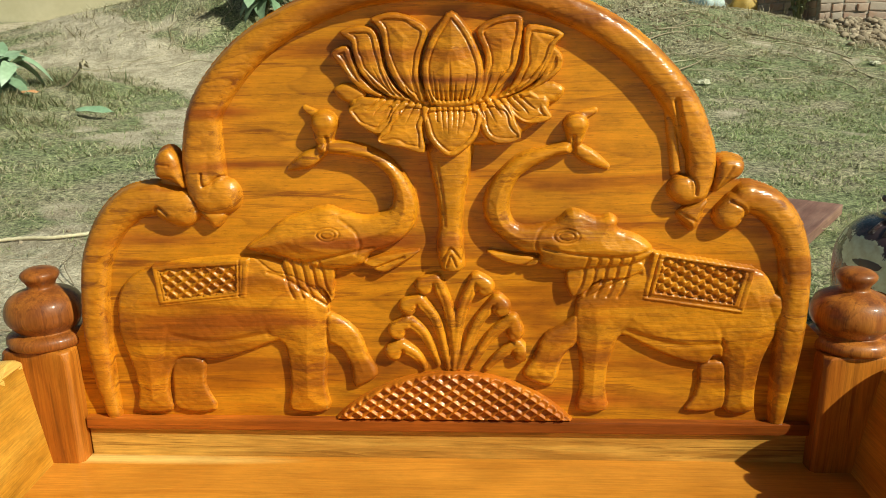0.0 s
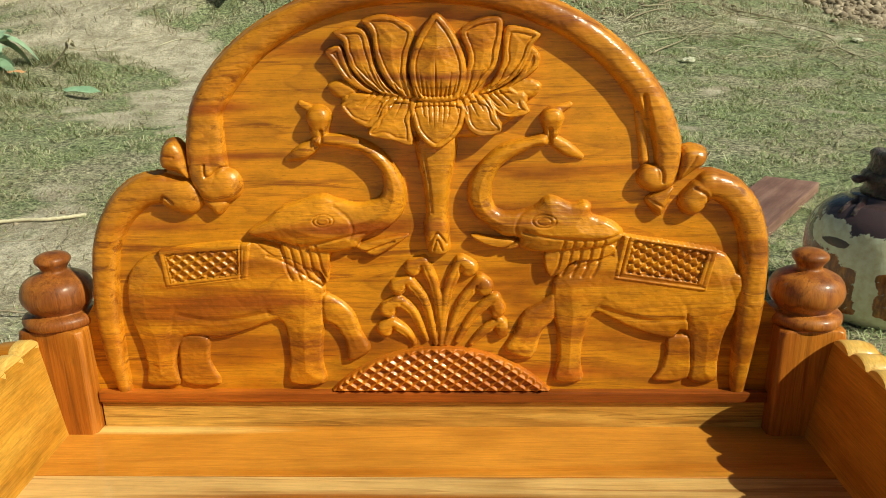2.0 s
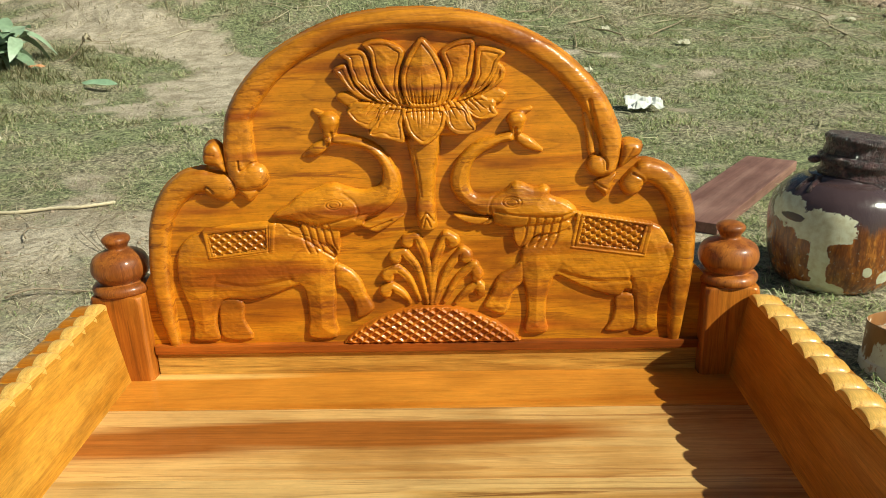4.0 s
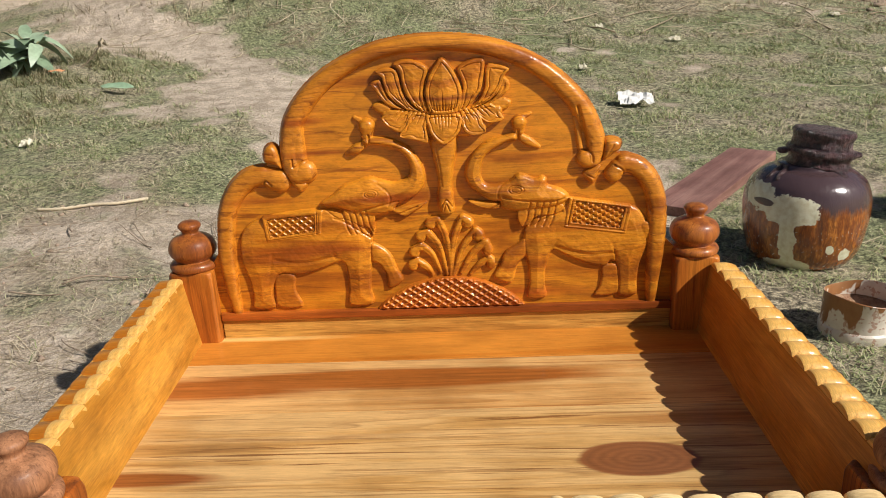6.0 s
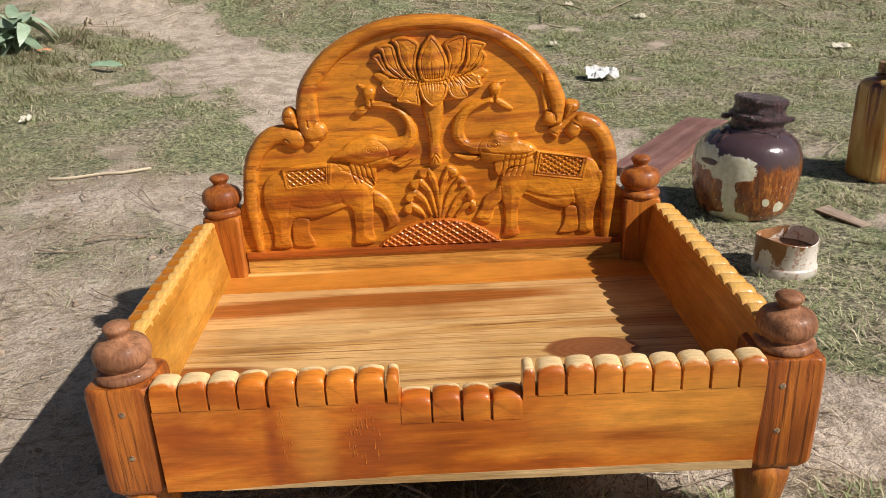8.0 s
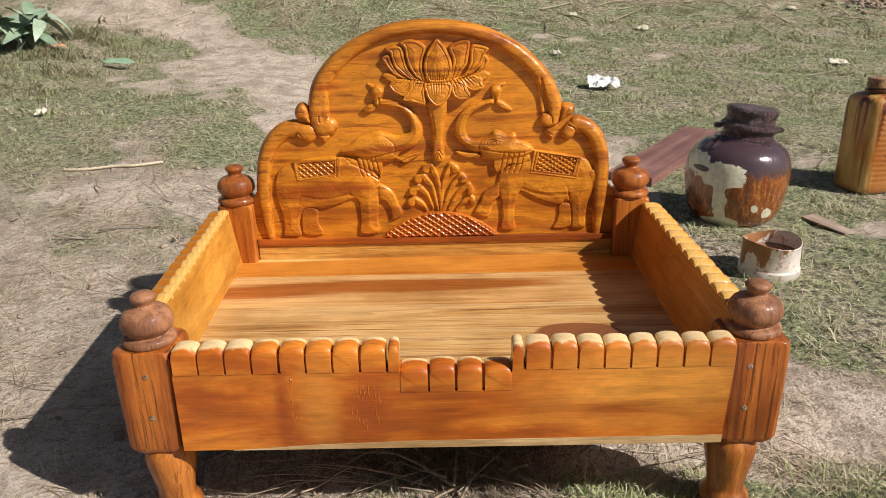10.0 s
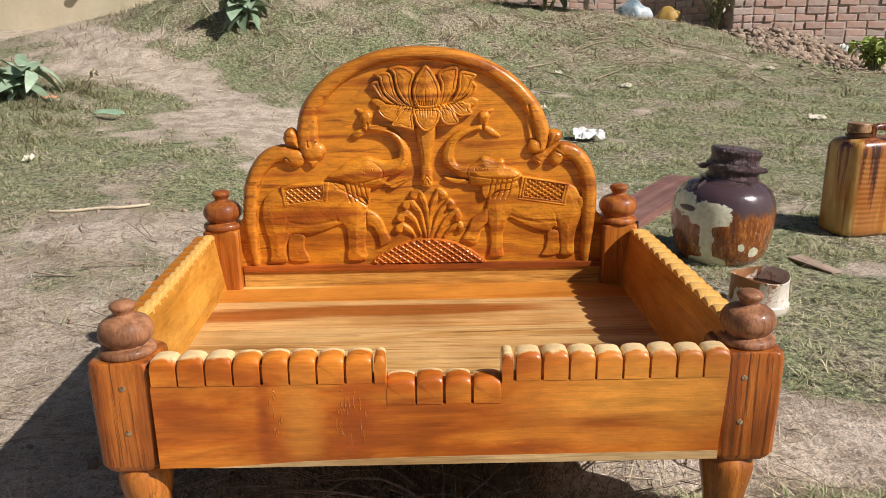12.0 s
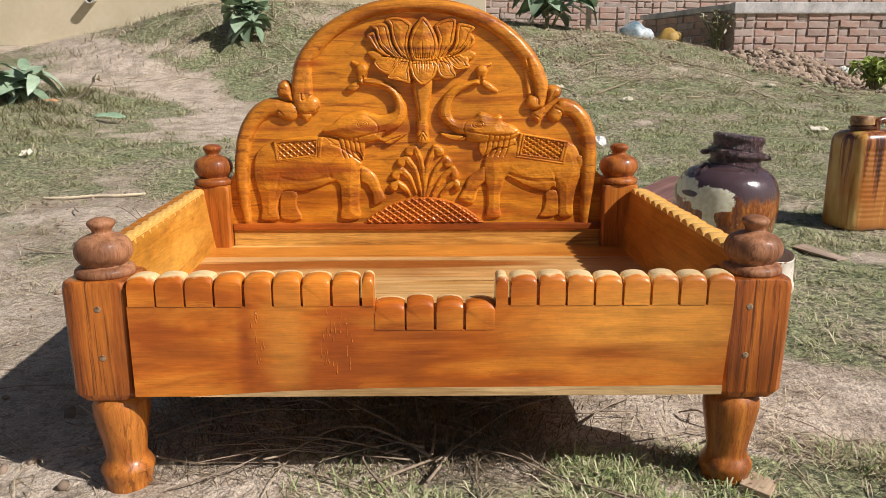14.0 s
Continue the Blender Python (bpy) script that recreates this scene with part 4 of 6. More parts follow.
def elephant_right():
    r = Relief(0.010, 0.315, 0.240, 0.560, 0.0009)
    # outlines of the forms, in millimetres
    o = {}
    o["body"] = [(101, 355), (106, 374), (136, 394), (166, 414), (181, 413), (263, 399), (283, 383), (293, 361), (294, 341), (289, 327), (281, 304), (278, 275), (277, 252), (250, 252), (249, 274), (245, 304), (235, 310), (226, 301), (193, 309), (166, 322), (147, 331), (140, 318), (135, 297), (134, 273), (136, 252), (106, 252), (109, 279), (107, 309), (102, 332)]
    o["hind"] = [(223, 302), (244, 305), (249, 286), (248, 255), (212, 252), (219, 268), (222, 286)]
    o["raised"] = [(104, 353), (105, 325), (92, 309), (82, 278), (53, 288), (62, 308), (73, 332), (91, 343)]
    o["head"] = [(171, 415), (159, 429), (138, 437), (137, 446), (129, 451), (117, 448), (95, 456), (80, 445), (57, 440), (44, 443), (38, 455), (40, 471), (47, 485), (61, 495), (78, 503), (92, 506), (90, 517), (71, 513), (48, 507), (29, 492), (17, 474), (14, 455), (20, 439), (32, 427), (50, 415), (65, 413), (68, 402), (89, 397), (120, 399), (151, 402)]
    o["ear"] = [(94, 399), (120, 404), (153, 407), (165, 399), (152, 389), (123, 388), (111, 377), (98, 371), (92, 385)]
    o["tusk"] = [(17, 416), (37, 414), (66, 410), (62, 401), (40, 402), (27, 407)]
    r.form(o["hind"], 0.0052, 4.0, crown=0.001)
    r.form(o["raised"], 0.0072, 5.5, crown=0.003)
    r.form(o["body"], 0.0062, 4.2, crown=0.0048)
    r.form(o["head"], 0.0085, 5.5, 0.0030, crown=0.0085)
    r.form(o["ear"], 0.0026, 2.5, 0.0070, crown=0.0015)
    r.form(o["tusk"], 0.0075, 3.0, 0.002)
    r.stroke([(92, 514, 5), (109, 503, 7), (125, 494, 3)], 0.012, 0.002)
    r.stroke([(96, 520, 8), (96, 531, 12)], 0.016, 0.003)
    r.stroke([(101, 539, 5), (112, 544, 3)], 0.011, 0.002)
    r.stroke([(287, 366, 9), (294, 340, 5), (301, 310, 4)], 0.010, 0.002)
    r.groove([(94, 522), (95, 508)], 1.6, 4)
    for k in range(2):
        q = 5.0 + 3.4 * k
        r.groove([(90 + q * math.cos(a) * 1.4, 432 + q * 0.75 * math.sin(a)) for a in np.linspace(0, 2 * math.pi, 13)], 0.8, 1.6)
    r.groove([(66, 412), (52, 402), (34, 404), (22, 410)], 1.2, 3)
    r.groove([(172, 420), (150, 412), (125, 412), (98, 415), (70, 420)], 1.8, 2.2)
    for x in (146, 136, 126, 116, 106):
        r.groove([(x + 5, 410), (x + 2, 396), (x, 384), (x - 6, 372)], 1.5, 2.4)
    r.groove([(78, 446), (66, 436), (62, 424), (66, 414)], 1.6, 1.4)
    r.groove([(138, 440), (150, 432), (165, 424)], 1.4, 2.2)
    r.groove([(240, 330), (243, 318), (243, 306)], 1.0, 2.0)
    r.groove([(160, 394), (140, 386), (118, 374), (104, 366)], 1.5, 2.5)
    r.groove([(152, 348), (143, 330), (140, 308)], 3.5, 1.0)
    r.groove([(238, 338), (244, 318), (248, 300)], 3.0, 1.0)
    r.groove([(152, 336), (195, 324), (240, 324)], 3.2, 2.0)
    r.groove([(168, 408), (152, 391), (128, 386), (112, 376), (98, 370)], 0.9, 1.6)
    quad = [(170, 416), (264, 400), (256, 356), (163, 370)]
    inner = [(180, 411), (255, 398), (247, 365), (173, 377)]
    side = r.polygon(quad)
    r.h = np.where(side > 0, np.maximum(r.h, 0.0112) + 0.0014 * np.clip(side / 0.0012, 0, 1) - 0.0012 * np.exp(-((side - 0.0052) / 0.0007) ** 2), r.h)
    r.studs(r.polygon(inner), 0.0080, 0.0125, 0.0058, 0.1)
    r.groove([(176, 415), (168, 373)], 0.9, 2)
    r.groove([(165, 373), (254, 360)], 0.9, 1.8)
    r.build("elephant_carving", WOOD["carving"], "carved elephant facing the lotus")


def lotus():
    r = Relief(-0.130, 0.098, 0.492, 0.640, 0.0007)
    c = -15
    # outlines of the forms, in millimetres
    o = {}
    o["p0"] = [(-14, 630), (0, 616), (9, 599), (14, 582), (12, 563), (5, 551), (-14, 548), (-32, 551), (-38, 564), (-40, 583), (-36, 599), (-27, 616)]
    o["p1l"] = [(-84, 624), (-66, 629), (-49, 625), (-34, 615), (-39, 597), (-42, 576), (-35, 552), (-51, 557), (-63, 570), (-71, 587), (-74, 607), (-77, 616)]
    o["p2l"] = [(-112, 613), (-98, 618), (-83, 617), (-76, 605), (-72, 583), (-61, 564), (-46, 553), (-63, 555), (-80, 564), (-95, 579), (-100, 595), (-102, 605)]
    o["p3l"] = [(-120, 596), (-105, 602), (-99, 588), (-92, 574), (-78, 562), (-68, 555), (-88, 560), (-102, 570), (-112, 584)]
    o["p1r"] = [(7, 613), (20, 622), (35, 626), (47, 624), (47, 611), (45, 596), (41, 580), (30, 566), (17, 554), (7, 552), (12, 573), (15, 592)]
    o["p2r"] = [(49, 615), (63, 617), (83, 610), (76, 600), (71, 586), (62, 572), (45, 561), (23, 554), (38, 568), (47, 587)]
    o["p3r"] = [(73, 599), (82, 592), (81, 579), (67, 568), (48, 558), (62, 572), (69, 586)]
    o["ll"] = [(-119, 565), (-106, 570), (-89, 560), (-102, 551), (-114, 556)]
    o["lr"] = [(43, 557), (67, 570), (85, 563), (77, 551), (62, 551)]
    o["d0"] = [(-40, 548), (-14, 551), (12, 548), (11, 529), (4, 517), (-6, 509), (-15, 505), (-24, 509), (-34, 520), (-38, 532)]
    o["d1l"] = [(-64, 552), (-35, 550), (-40, 532), (-38, 509), (-57, 513), (-80, 518), (-77, 528), (-69, 537)]
    o["d2l"] = [(-93, 558), (-60, 552), (-68, 537), (-78, 525), (-94, 531), (-107, 545), (-101, 552)]
    o["d1r"] = [(10, 550), (34, 552), (43, 536), (47, 521), (28, 516), (15, 523), (10, 537)]
    o["d2r"] = [(32, 553), (55, 562), (73, 543), (71, 536), (55, 533), (42, 538)]
    for key, lift in (("ll", 0.001), ("lr", 0.001)):
        r.form(o[key], 0.007, 7, lift)
    for key, lift in (("p3l", 0.0), ("p3r", 0.0), ("p2l", 0.002), ("p2r", 0.002), ("p1l", 0.004), ("p1r", 0.004)):
        r.form(o[key], 0.0085, 1.8, lift, 0.0032, 0.004, lip=0.0058, wave=0.0009)
    r.form(o["p0"], 0.0095, 2.2, 0.006, 0.0032, 0.006, lip=0.0062)
    r.form([(-102, 556), (-60, 557), (-15, 557), (35, 557), (68, 558), (70, 542), (50, 526), (24, 514), (-2, 514), (-15, 506), (-30, 514), (-58, 516), (-84, 524), (-102, 540)], 0.008, 5, 0.003)
    for key, lift in (("d2l", 0.002), ("d2r", 0.002), ("d1l", 0.0035), ("d1r", 0.0035)):
        r.form(o[key], 0.0085, 1.8, lift, 0.0030, 0.003, lip=0.0052, wave=0.0022, slope=0.24)
    r.form(o["d0"], 0.0085, 2.4, 0.005, 0.0030, 0.004, lip=0.0056, slope=0.22)
    for i in range(9):
        x = c - 20 + 5 * i
        r.groove([(x * 0.75 + c * 0.25, 552.5), (x, 565 + 7 * (i * 2 % 3) + (12 if i == 4 else 0))], 1.15, 4.2, 0.85)
    for s in (-1, 1):
        for i in range(8):
            x = c + s * (28 + 8.2 * i)
            r.groove([(c + s * (21 + 5.6 * i), 553.4 + 1.1 * i), (c + s * (24 + 7.0 * i), 561 + 1.2 * i), (x, 571 + 2.0 * i + 8 * (i * 2 % 3) / 2)], 1.15, 4.2, 0.85)
        for i in range(8):
            x = c + s * (20 + 7.5 * i)
            r.groove([(c + s * (18 + 5.8 * i), 552 + 1.1 * i), (x, 543 + 0.6 * i), (x + s * (3 + i % 3), 531 + 1.8 * i + 4 * (i % 2))], 1.1, 3.4, 0.8)
    for i in range(6):
        x = c - 12.5 + 5 * i
        r.groove([(x, 549.5), (x * 0.95 + c * 0.05, 538), (x * 0.8 + c * 0.2, 531 - 5 * (i * 2 % 3) + (0 if i in (2, 3) else 5))], 1.0, 2.8, 0.75)
    r.build("lotus_carving", WOOD["carving"], "carved open lotus flower", ripple=0.0004)


LEAVES = (("leaf_knob", [(-288, 500), (-282, 510), (-273, 513), (-266, 506), (-262, 493), (-261, 475), (-273, 483), (-287, 487)], 0.004), ("leaf_knob", [(220, 470), (220, 490), (223, 501), (233, 503), (245, 498), (244, 487), (232, 479)], 0.004), ("drop_leaf", [(-253, 458), (-224, 454), (-235, 437), (-245, 444)], 0.0), ("drop_leaf", [(190, 454), (216, 465), (213, 450), (206, 434), (196, 441)], 0.0))


def stem_and_fronds():
    r = Relief(-0.045, 0.018, 0.398, 0.522, 0.0009)
    r.stroke([(-16, 520, 22), (-16, 508, 21), (-16, 490, 18), (-16, 472, 14), (-16, 441, 11), (-17, 424, 13), (-15, 404, 12)], 0.016)
    r.groove([(-24, 408), (-16, 420), (-7, 408)], 1.2, 3)
    r.groove([(-20, 402), (-16, 413), (-11, 402)], 1.0, 2.5)
    r.groove([(-28, 500), (-23, 470), (-21, 440)], 1.2, 1.5)
    r.build("lotus_stem", WOOD["carving"], "carved lotus stem")
    r = Relief(-0.090, 0.056, 0.280, 0.410)
    # foot, middle and top of each stalk, then the ball of its curl
    fronds = [(-43, 296, -50, 308, -65, 319, -72, 311), (-30, 300, -42, 330, -57, 345, -68, 333), (-20, 296, -30, 342, -47, 366, -57, 358), (-13, 294, -18, 352, -31, 387, -41, 379),
              (18, 296, 31, 310, 47, 321, 50, 310), (3, 298, 22, 330, 42, 347, 44, 332), (-9, 296, 8, 342, 28, 367, 31, 357), (-14, 294, -7, 352, 8, 388, 15, 378)]
    for fx, fz, mx, mz, tx, tz, bx, bz in fronds:
        s = 1 if tx > fx else -1
        r.stroke([(fx, fz, 3.5), (mx, mz, 5.5), (tx, tz, 7)], 0.0135, 0.0006)
        r.stroke([(tx, tz, 7), (bx + s * 2, bz + 3, 8), (bx, bz - 1, 7)], 0.0155, 0.0008)
        r.groove([(bx - s * 8.5 * math.cos(a), bz - 8.5 * math.sin(a)) for a in np.linspace(-0.5, 1.5, 7)], 1.1, 4.5)
        r.groove([(fx + s * 1.5, fz), (mx + s * 2, mz), (tx - s * 1, tz - 3)], 1.0, 1.6)
    r.build("frond_carving", WOOD["carving"], "carved curling fern fronds")
    r = Relief(-0.132, 0.106, 0.238, 0.300, 0.00075)
    R, cx = 162, -15
    d = (R - np.hypot((r.X / MM - cx), (r.Z / MM - (293 - R)))) * MM
    inside = np.minimum(d, r.Z - 0.241)
    r.h = np.where(inside > 0, 0.012 * np.clip(inside / 0.0015, 0, 1), -0.005)
    r.studs(inside - 0.0012, 0.0098, 0.0150, 0.0044, 0.06, True)
    r.build("mound_carving", WOOD["studs"], "carved mound cut into small studs")
    for name, pts, lift in LEAVES:
        xs, zs = [p[0] * MM for p in pts], [p[1] * MM for p in pts]
        r = Relief(min(xs) - 0.008, max(xs) + 0.008, min(zs) - 0.008, max(zs) + 0.008, 0.0009)
        r.form(pts, 0.010, 8, lift, 0.0, 0.004)
        r.groove([pts[0], ((pts[2][0] + pts[-2][0]) / 2, (pts[2][1] + pts[-2][1]) / 2)], 1.3, 2.0)
        r.build(name, WOOD["border"], "carved leaf beside the scroll")


borders()
elephant_left()
elephant_right()
lotus()
stem_and_fronds()


# ---- vessels and loose things ----
def on_ground(x, y):
    return float(ground_z(x, y))


def roughen(bm, amount, scale, seed=0.0):
    for v in bm.verts:
        k = noise.noise(v.co * scale + Vector((seed, 0, 0))) + 0.5 * noise.noise(v.co * scale * 2.7 + Vector((0, seed, 0)))
        r = Vector((v.co.x, v.co.y, 0))
        if r.length > 0.004:
            v.co += r.normalized() * amount * k + Vector((0, 0, 0.4 * amount * k))
    return bm


def jar_material():
    """Brown varnish run over a cream jar, bare where the runs parted, purplish black towards the neck."""
    g = Graph("jar_body")
    sep = g.n("SeparateXYZ", {0: g.n("TexCoord").outputs["Object"]})
    x, y, z = sep.outputs
    u = g.math("SUBTRACT", g.math("MULTIPLY", x, 0.93), g.math("MULTIPLY", y, 0.37))
    facing = g.math("LESS_THAN", g.math("ADD", g.math("MULTIPLY", x, 0.37), g.math("MULTIPLY", y, 0.93)), 0.02)
    blot = g.noise(g.coords(), 34, 5, 0.65, 0.3)
    runs = g.noise(g.coords((1, 1, 0.10)), 70, 5, 0.65)
    wob = g.math("MULTIPLY", g.math("SUBTRACT", blot, 0.5), 1.5)

    def spot(cx, cz, rx, rz):
        a = g.math("POWER", g.math("DIVIDE", g.math("SUBTRACT", u, cx), rx), 2.0)
        b = g.math("POWER", g.math("DIVIDE", g.math("SUBTRACT", z, cz), rz), 2.0)
        return g.math("SQRT", g.math("ADD", a, b))

    d = spot(-0.038, 0.168, 0.072, 0.036)
    for c in ((-0.038, 0.090, 0.020, 0.080), (-0.028, 0.018, 0.062, 0.022), (-0.106, 0.196, 0.034, 0.032), (0.093, 0.055, 0.013, 0.017), (0.060, 0.072, 0.009, 0.014)):
        d = g.math("MINIMUM", d, spot(*c))
    d = g.math("MAXIMUM", d, g.math("SUBTRACT", 2.2, spot(-0.098, 0.180, 0.017, 0.007)))
    bare = g.math("MULTIPLY", g.ramp(g.math("ADD", d, wob), [(0.95, 1.0), (1.0, 0.0)]), facing)
    fleck = g.math("MULTIPLY", g.ramp(g.noise(g.coords(), 130, 4, 0.7), [(0.64, 0.0), (0.66, 1.0)]), g.math("LESS_THAN", z, 0.12))
    bare = g.math("MAXIMUM", bare, g.math("MULTIPLY", fleck, 0.7))
    brown = g.ramp(runs, [(0.34, (0.09, 0.024, 0.007)), (0.48, (0.30, 0.085, 0.012)), (0.66, (0.50, 0.19, 0.03))])
    brown = g.mix(g.ramp(g.noise(g.coords((1, 1, 0.4)), 120, 5, 0.7), [(0.42, 0.0), (0.56, 0.7)]), brown, (0.11, 0.030, 0.008))
    top = g.ramp(g.math("ADD", z, g.math("MULTIPLY", g.math("SUBTRACT", runs, 0.5), 0.09)), [(0.158, 0.0), (0.178, 1.0)])
    brown = g.mix(top, brown, (0.070, 0.042, 0.044))
    cream = g.mix(g.ramp(g.noise(g.coords(), 70, 4), [(0.4, 0.0), (0.7, 0.7)]), (0.74, 0.74, 0.56), (0.52, 0.46, 0.25))
    return g.done(g.mix(bare, brown, cream), g.ramp(bare, [(0.0, 0.24), (1.0, 0.5)]), g.math("ADD", runs, g.math("MULTIPLY", blot, 0.6)), 0.35, 0.003, Coat_Weight=0.7, Coat_Roughness=0.14)


def jar(x, y):
    z = on_ground(x, y)
    th = empty("varnish_jar", (x, y, z - 0.004), "round jar crusted with dark dripping varnish, standing on the grass", "jar")
    prof = smooth_profile([(0.075, 0.0, 0), (0.108, 0.006, 0), (0.132, 0.035, 0), (0.147, 0.09, 0), (0.151, 0.14, 0), (0.148, 0.185, 0), (0.134, 0.220, 0), (0.106, 0.244, 0), (0.082, 0.253, 0), (0.076, 0.262, 0)], 5)
    part("body", roughen(lathe([(p.x, p.y) for p in prof], (0, 0, 0), 72, 0.010, 2), 0.0012, 26, 1), jar_material(), th, "brown and cream stained round body", smooth=True)
    g = Graph("varnish_crust")
    wrinkle, crust = g.noise(g.coords((1, 1, 0.35)), 150, 5, 0.65), g.noise(g.coords(), 60, 5, 0.6)
    tone = g.ramp(crust, [(0.38, (0.020, 0.008, 0.010)), (0.55, (0.075, 0.028, 0.030)), (0.68, (0.19, 0.10, 0.095))])
    tar = g.done(tone, 0.34, g.math("ADD", wrinkle, crust), 1.0, 0.012, Coat_Weight=0.8, Coat_Roughness=0.2)
    collar = smooth_profile([(0.076, 0.252, 0), (0.086, 0.258, 0), (0.079, 0.270, 0), (0.084, 0.281, 0), (0.091, 0.285, 0), (0.092, 0.293, 0), (0.086, 0.300, 0), (0.076, 0.302, 0)], 4)
    part("neck", roughen(lathe([(p.x, p.y) for p in collar], (0, 0, 0), 64, 0.05, 5), 0.0032, 55, 2), tar, th, "crusted black neck ring", smooth=True)
    rim = smooth_profile([(0.074, 0.297, 0), (0.079, 0.302, 0), (0.077, 0.316, 0), (0.080, 0.328, 0), (0.083, 0.336, 0), (0.079, 0.344, 0), (0.070, 0.346, 0), (0.04, 0.344, 0), (0.002, 0.345, 0)], 4)
    part("lid", roughen(lathe([(p.x, p.y) for p in rim], (0, 0, 0), 64, 0.05, 8), 0.0026, 70, 5), tar, th, "black crusted lid", smooth=True)
    tilt = Matrix.Translation((0.016, -0.004, 0.252)) @ Matrix.Rotation(radians(7), 4, "Y") @ Matrix.Diagonal((0.90, 0.90, 1.0, 1.0)) @ Matrix.Translation((0, 0, -0.252))
    for ob in th.children:
        if ob.name.startswith(("neck", "lid")):
            ob.matrix_basis = tilt
    for a in (0.12, 3.0):
        bm = bmesh.new()
        ball(bm, 0.020 + 0.092 * math.cos(a), 0.092 * math.sin(a) - 0.014, 0.287 - (0.012 if a < 1 else -0.008), 0.015, 0.011, 0.009)
        part("lug", roughen(bm, 0.003, 60, a), tar, th, "lump of dried varnish", smooth=True)
    rng = random.Random(5)
    for i in range(6):
        a = -math.pi / 2 + rng.uniform(-1.5, 1.5)
        n = rng.randrange(4, 9)
        path = [p for p in prof[::-1]][1:1 + 2 * n:2]
        bm = bmesh.new()
        tube(bm, [((p.x - 0.0045) * math.cos(a + 0.02 * k), (p.x - 0.0045) * math.sin(a + 0.02 * k), p.y) for k, p in enumerate(path)], [0.0075 - 0.0002 * k for k in range(len(path))], 10)
        part("drip", bm, tar, th, "run of dried varnish", smooth=True)
    return th


def jerrycan(x, y, turn):
    z = on_ground(x, y)
    th = empty("jerrycan", (x, y, z), "cream plastic jerrycan streaked with brown varnish, beside the jar", "can")
    th.rotation_euler.z = turn
    g = Graph("can_body")
    runs = g.noise(g.coords((1, 1, 0.05), (3.1, 0, 0)), 34, 4, 0.6, 0.2)
    film = g.noise(g.coords((1, 1, 0.4)), 14, 3)
    z3 = g.n("SeparateXYZ", {0: g.n("TexCoord").outputs["Object"]}).outputs[2]
    base = g.mix(g.ramp(film, [(0.35, 0.0), (0.60, 1.0)]), (0.66, 0.45, 0.14), (0.46, 0.19, 0.02))
    x3 = g.n("SeparateXYZ", {0: g.n("TexCoord").outputs["Object"]}).outputs[0]
    amber = g.math("ADD", g.math("MULTIPLY", g.math("ABSOLUTE", g.math("ADD", x3, 0.035)), -8.0), g.math("ADD", g.math("MULTIPLY", runs, 1.6), 0.05))
    base = g.mix(g.ramp(amber, [(0.25, 0.0), (0.50, 0.8)]), base, (0.33, 0.095, 0.012))
    reach = g.math("ADD", runs, g.math("MULTIPLY", g.math("SUBTRACT", z3, 0.20), 0.75))
    base = g.mix(g.ramp(reach, [(0.56, 0.0), (0.60, 1.0)]), base, (0.20, 0.055, 0.010))
    base = g.mix(g.ramp(reach, [(0.655, 0.0), (0.68, 1.0)]), base, (0.045, 0.016, 0.008))
    mat_can = g.done(base, 0.3, runs, 0.2, 0.002, Coat_Weight=0.4)
    bm = bmesh.new()
    rings = []
    w, d = 0.114, 0.080
    levels = [(0.0, 0.90), (0.006, 0.97), (0.02, 1.0)] + [(0.035 + 0.0042 * i, (1.0, 0.993, 0.975, 0.993)[i % 4]) for i in range(56)] + [(0.275, 1.0), (0.298, 0.985), (0.312, 0.93), (0.322, 0.80), (0.327, 0.55)]
    for zz, k in levels:
        ring = []
        for i in range(44):
            a = 2 * math.pi * i / 44
            c, s = math.cos(a), math.sin(a)
            e = 0.42
            ribs = k if s < 0 and -0.45 < c < 0.10 else 1.0
            ring.append(bm.verts.new((w * (k if zz > 0.27 or zz < 0.03 else ribs) * math.copysign(abs(c) ** e, c), d * (k if zz > 0.27 or zz < 0.03 else ribs) * math.copysign(abs(s) ** e, s), zz)))
        rings.append(ring)
    for r, q in zip(rings, rings[1:]):
        for i in range(44):
            bm.faces.new((r[i], r[(i + 1) % 44], q[(i + 1) % 44], q[i]))
    bm.faces.new(rings[0][::-1])
    bm.faces.new(rings[-1])
    part("body", bm, mat_can, th, "ribbed cream body with varnish runs", auto=50)
    cx = -0.045
    part("neck", lathe([(0.036, 0.318), (0.036, 0.330), (0.041, 0.332), (0.041, 0.338), (0.033, 0.340), (0.033, 0.350)], (cx, 0, 0), 32), plain("neck_varnish", (0.03, 0.014, 0.008), (0.12, 0.045, 0.012), 50, 0.3), th, "dark neck ring", auto=40)
    bm = bmesh.new()
    ringv = [[bm.verts.new((cx + (r - (0.0014 if i % 2 and 0.35 < zz < 0.376 else 0)) * math.cos(2 * math.pi * i / 48), (r - (0.0014 if i % 2 and 0.35 < zz < 0.376 else 0)) * math.sin(2 * math.pi * i / 48), zz)) for i in range(48)]
             for r, zz in ((0.034, 0.343), (0.0365, 0.345), (0.0365, 0.352), (0.0365, 0.370), (0.034, 0.374), (0.006, 0.375))]
    for r, q in zip(ringv, ringv[1:]):
        for i in range(48):
            bm.faces.new((r[i], r[(i + 1) % 48], q[(i + 1) % 48], q[i]))
    bm.faces.new(ringv[-1])
    part("cap", bm, plain("cap_brown", (0.10, 0.035, 0.012), (0.50, 0.30, 0.12), 75, 0.4), th, "stained ridged screw cap", auto=40)
    bm = bmesh.new()
